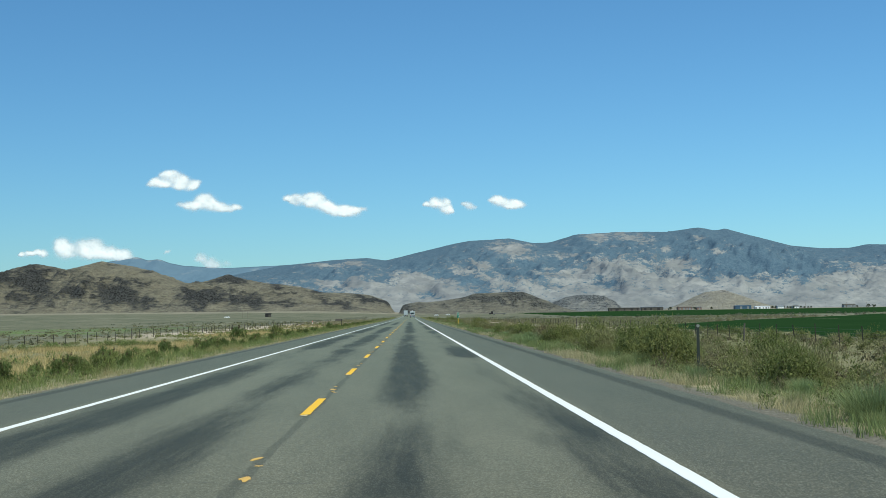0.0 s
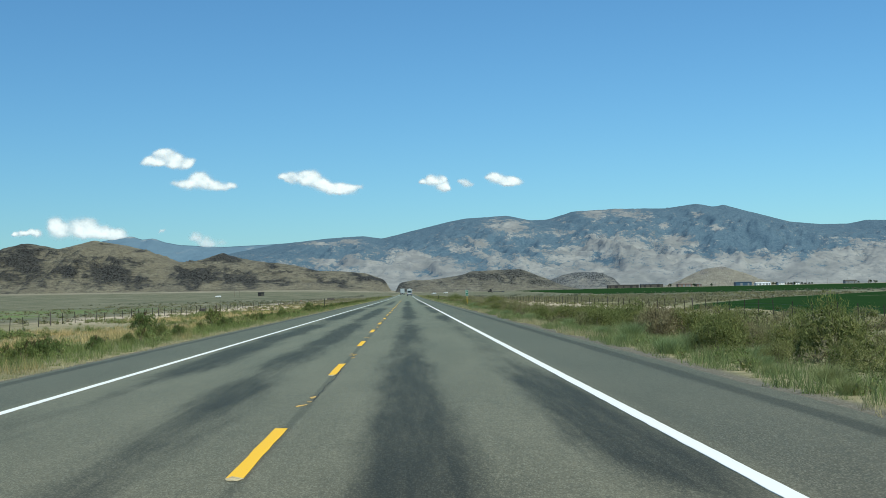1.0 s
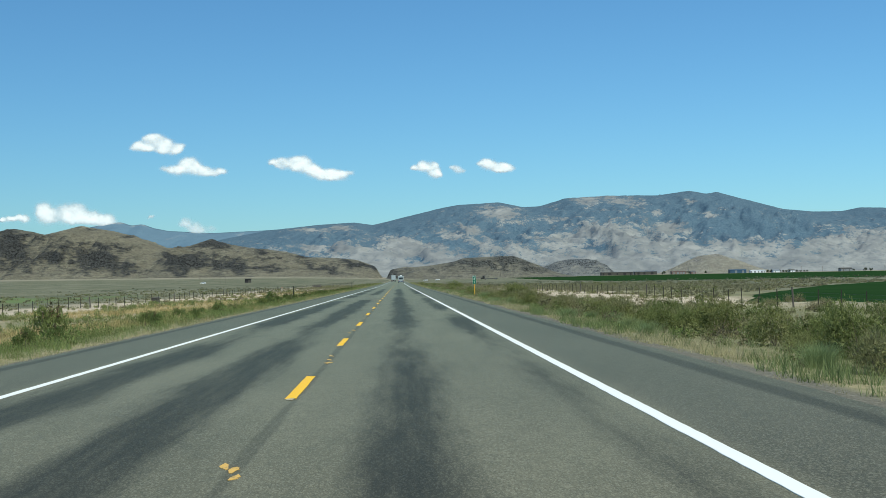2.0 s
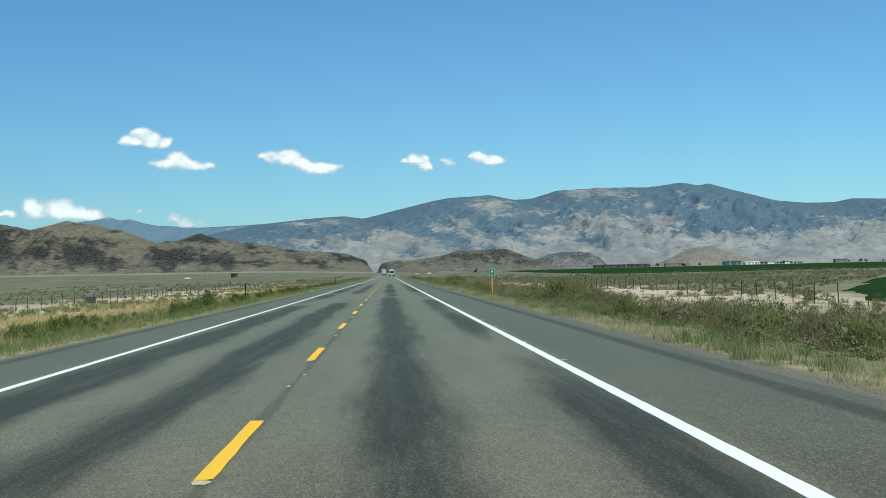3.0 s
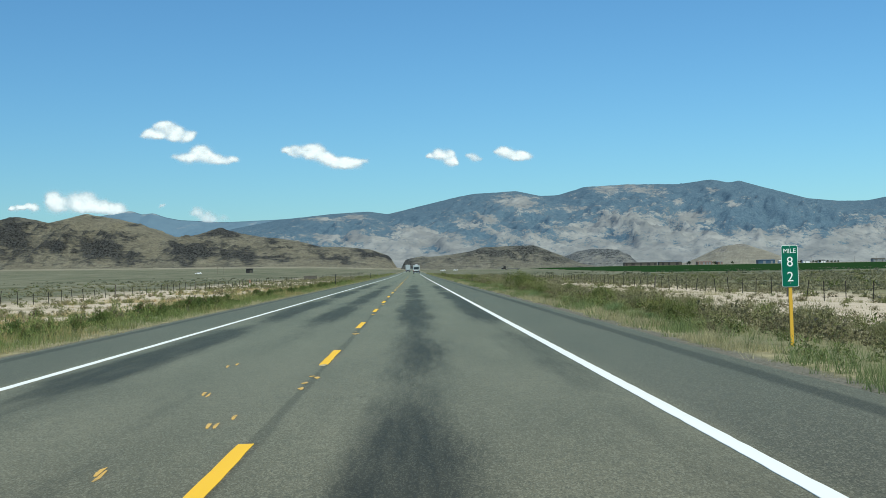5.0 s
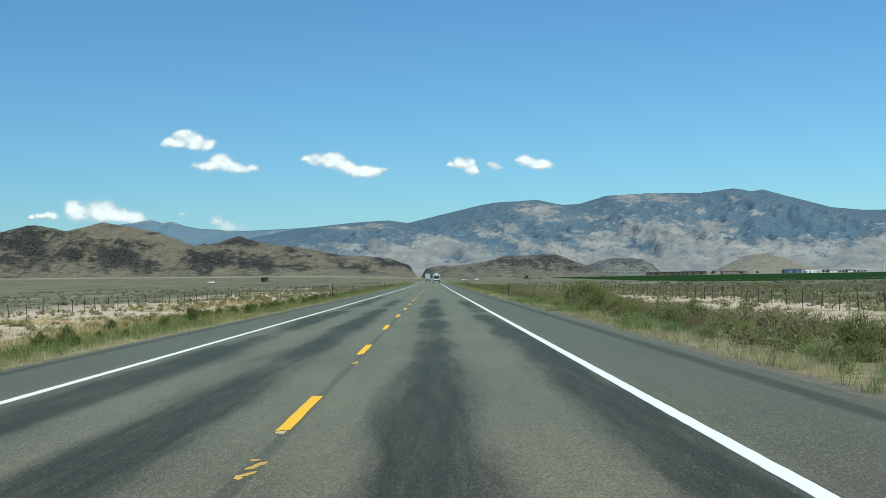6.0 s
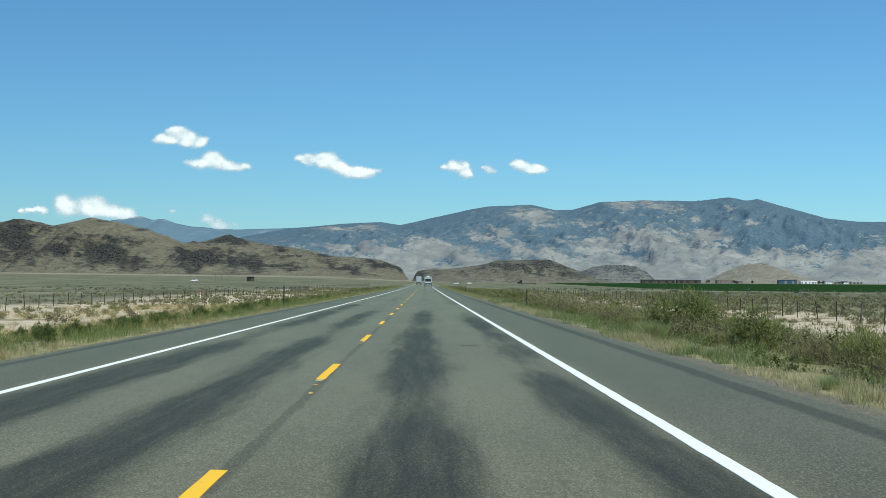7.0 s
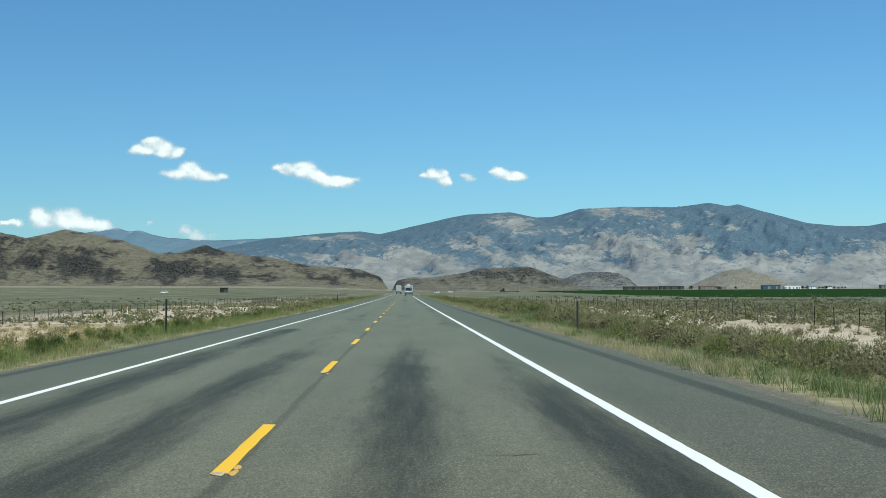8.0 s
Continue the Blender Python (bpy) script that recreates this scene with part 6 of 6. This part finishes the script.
# ---------------------------------------------------------------- paint and cracks on the road
def dash_mesh(seed, width, length):
    """A painted dash, thin, its far and near ends a little uneven."""
    rs = np.random.RandomState(seed)
    n = 9
    ys = np.linspace(-length, 0, n)
    l = -width / 2 + 0.010 * (rs.rand(n) - 0.5)
    r = width / 2 + 0.010 * (rs.rand(n) - 0.5)
    yl, yr = ys.copy(), ys.copy()
    yl[0] += rs.uniform(-0.12, 0.1)
    yr[0] += rs.uniform(-0.05, 0.18)
    yr[-1] += rs.uniform(-0.03, 0.05)
    top = np.concatenate([np.stack([l, yl, np.full(n, 0.005)], -1), np.stack([r, yr, np.full(n, 0.005)], -1)])
    low = top - (0, 0, 0.0045)
    k = np.arange(n - 1)
    t = [np.stack([k, k + n, k + n + 1], -1), np.stack([k, k + n + 1, k + 1], -1), np.stack([k, k + 1, k + 2 * n], -1), np.stack([k + 1, k + 1 + 2 * n, k + 2 * n], -1),
         np.stack([k + n, k + 3 * n, k + n + 1], -1), np.stack([k + n + 1, k + 3 * n, k + 3 * n + 1], -1)]
    return tri_mesh("centre_dash", np.concatenate([top, low]), np.concatenate(t), YELLOW_PAINT)


DASHES = [dash_mesh(800 + k, 0.125, 3.59) for k in range(6)]
for k in range(-3, 95):
    y = 20.885 + 12.19 * k
    again("centre_dash", DASHES[k % 6], road, 0.012 * math.sin(2.1 * k), y, float(rise(0, y)))


def worn_end(seed):
    """Pale thin paint where the sprayer opened, at a dash's near end."""
    return flake_mesh(seed, 0.15, 0.34, PALE_PAINT)


def flake_mesh(seed, w, l, material):
    """A ragged flake of old paint."""
    rs = np.random.RandomState(seed)
    n = 10
    a = np.sort(rs.uniform(0, 6.28, n))
    r = rs.uniform(0.6, 1.0, n)
    ring = np.stack([w / 2 * r * np.cos(a), l / 2 * r * np.sin(a), np.full(n, 0.004)], -1)
    v = np.concatenate([[[0, 0, 0.0045]], ring, ring - (0, 0, 0.0035)])
    k = np.arange(n)
    m = (k + 1) % n
    t = np.concatenate([np.stack([np.zeros(n, int), 1 + k, 1 + m], -1), np.stack([1 + k, 1 + n + k, 1 + m], -1), np.stack([1 + m, 1 + n + k, 1 + n + m], -1)])
    return tri_mesh("paint_flake", v, t, material)


WORN = [worn_end(880 + k) for k in range(5)]
for k in range(-2, 26):
    again("paint_flake", WORN[k % 5], road, 0.012 * math.sin(2.1 * k), 20.885 + 12.19 * k - 3.62, 0.0025)
FLAKES = [flake_mesh(820 + k, 0.085, 0.14 + 0.06 * k, OLD_YELLOW) for k in range(6)]
rs = np.random.RandomState(31)
for j in range(-3, 22):                                  # what is left of an older set of dashes
    y = 48.4 + 12.47 * j
    for k in range(rs.randint(2, 6)):
        again("paint_flake", FLAKES[rs.randint(6)], road, 0.04 + rs.normal() * 0.035, y + rs.uniform(-1.1, 1.1), 0.0, rs.uniform(-0.3, 0.3))
SCUFFS = [flake_mesh(840 + k, 0.05, 0.6, OLD_YELLOW) for k in range(4)]
for x, y, n in ((-0.34, 155.2, 4), (-0.36, 157.2, 5), (-0.85, 160.4, 3), (-0.92, 158.6, 3), (-0.4, 168.8, 3), (-0.75, 166.0, 2), (-0.95, 171.5, 2), (-1.3, 176.0, 2)):
    for k in range(n):                                   # wet paint carried off by a tyre
        again("paint_flake", SCUFFS[rs.randint(4)], road, x + 0.06 * (k - n / 2) + rs.normal() * 0.01, y + rs.uniform(-0.35, 0.35), 0.0, 0.05)
CHIPS = [flake_mesh(860 + k, 0.06, 0.14, WHITE_PAINT) for k in range(4)]
for x, y in ((3.82, 127.6), (3.84, 126.2), (3.81, 125.9), (3.82, 123.9), (3.80, 118.7), (3.82, 131.0), (3.85, 141.0), (3.80, 120.9), (3.86, 145.2), (3.81, 113.5)):
    again("paint_flake", CHIPS[rs.randint(4)], road, x, y, 0.0, rs.uniform(0, 3))


def crack(points, width, seed):
    """A fine sealed crack running over the road along the given line."""
    rs = np.random.RandomState(seed)
    p = np.array(points, float)
    s = np.linspace(0, len(p) - 1, 14 * (len(p) - 1) + 1)
    x, y = np.interp(s, range(len(p)), p[:, 0]), np.interp(s, range(len(p)), p[:, 1])
    d = np.stack([np.gradient(x), np.gradient(y)], -1)
    d /= np.linalg.norm(d, axis=1)[:, None]
    nrm = np.stack([-d[:, 1], d[:, 0]], -1)
    q = np.stack([x, y], -1) + nrm * 0.012 * rs.normal(size=(len(x), 1))
    w = (width * rs.uniform(0.25, 1.0, len(x)))[:, None] / 2
    z = np.full((len(x), 1), 0.0035)
    v = np.concatenate([np.concatenate([q - nrm * w, z], 1), np.concatenate([q + nrm * w, z], 1)])
    n, k = len(x), np.arange(len(x) - 1)
    me = tri_mesh("crack", v, np.concatenate([np.stack([k, k + 1, k + n], -1), np.stack([k + 1, k + n + 1, k + n], -1)]), TAR)
    new("crack", me).parent = road


for k, y in enumerate((10.2, 26.5, 43.7, 49.5, 66.0, 80.4, 101.8, 113.3, 121.0, 147.5, 152.1, 171.0, 196.0, 213.5, 216.4, 236.2, 240.0, 247.3, 262.5, 268.0, 281.0, 305.0, 330.0)):
    r2 = np.random.RandomState(900 + k)
    x0 = -r2.uniform(0.1, 1.2)
    crack([(x0, y), (x0 + 0.5, y + r2.uniform(-0.2, 0.2)), (r2.uniform(0.3, 1.0), y + r2.uniform(-0.3, 0.3))], 0.011, 900 + k)
for k, (y0, y1) in enumerate(((48.5, 56), (150, 158))):
    crack([(0.07, y0), (0.06, (2 * y0 + y1) / 3), (0.11, (y0 + 2 * y1) / 3), (0.05, y1)], 0.016, 950 + k)
for x, y, w in ((2.35, 247.0, 0.13), (2.2, 262.0, 0.03), (2.3, 149.0, 0.02)):
    crack([(x - 0.2, y), (x + 0.22, y + 0.05)], w, int(y))
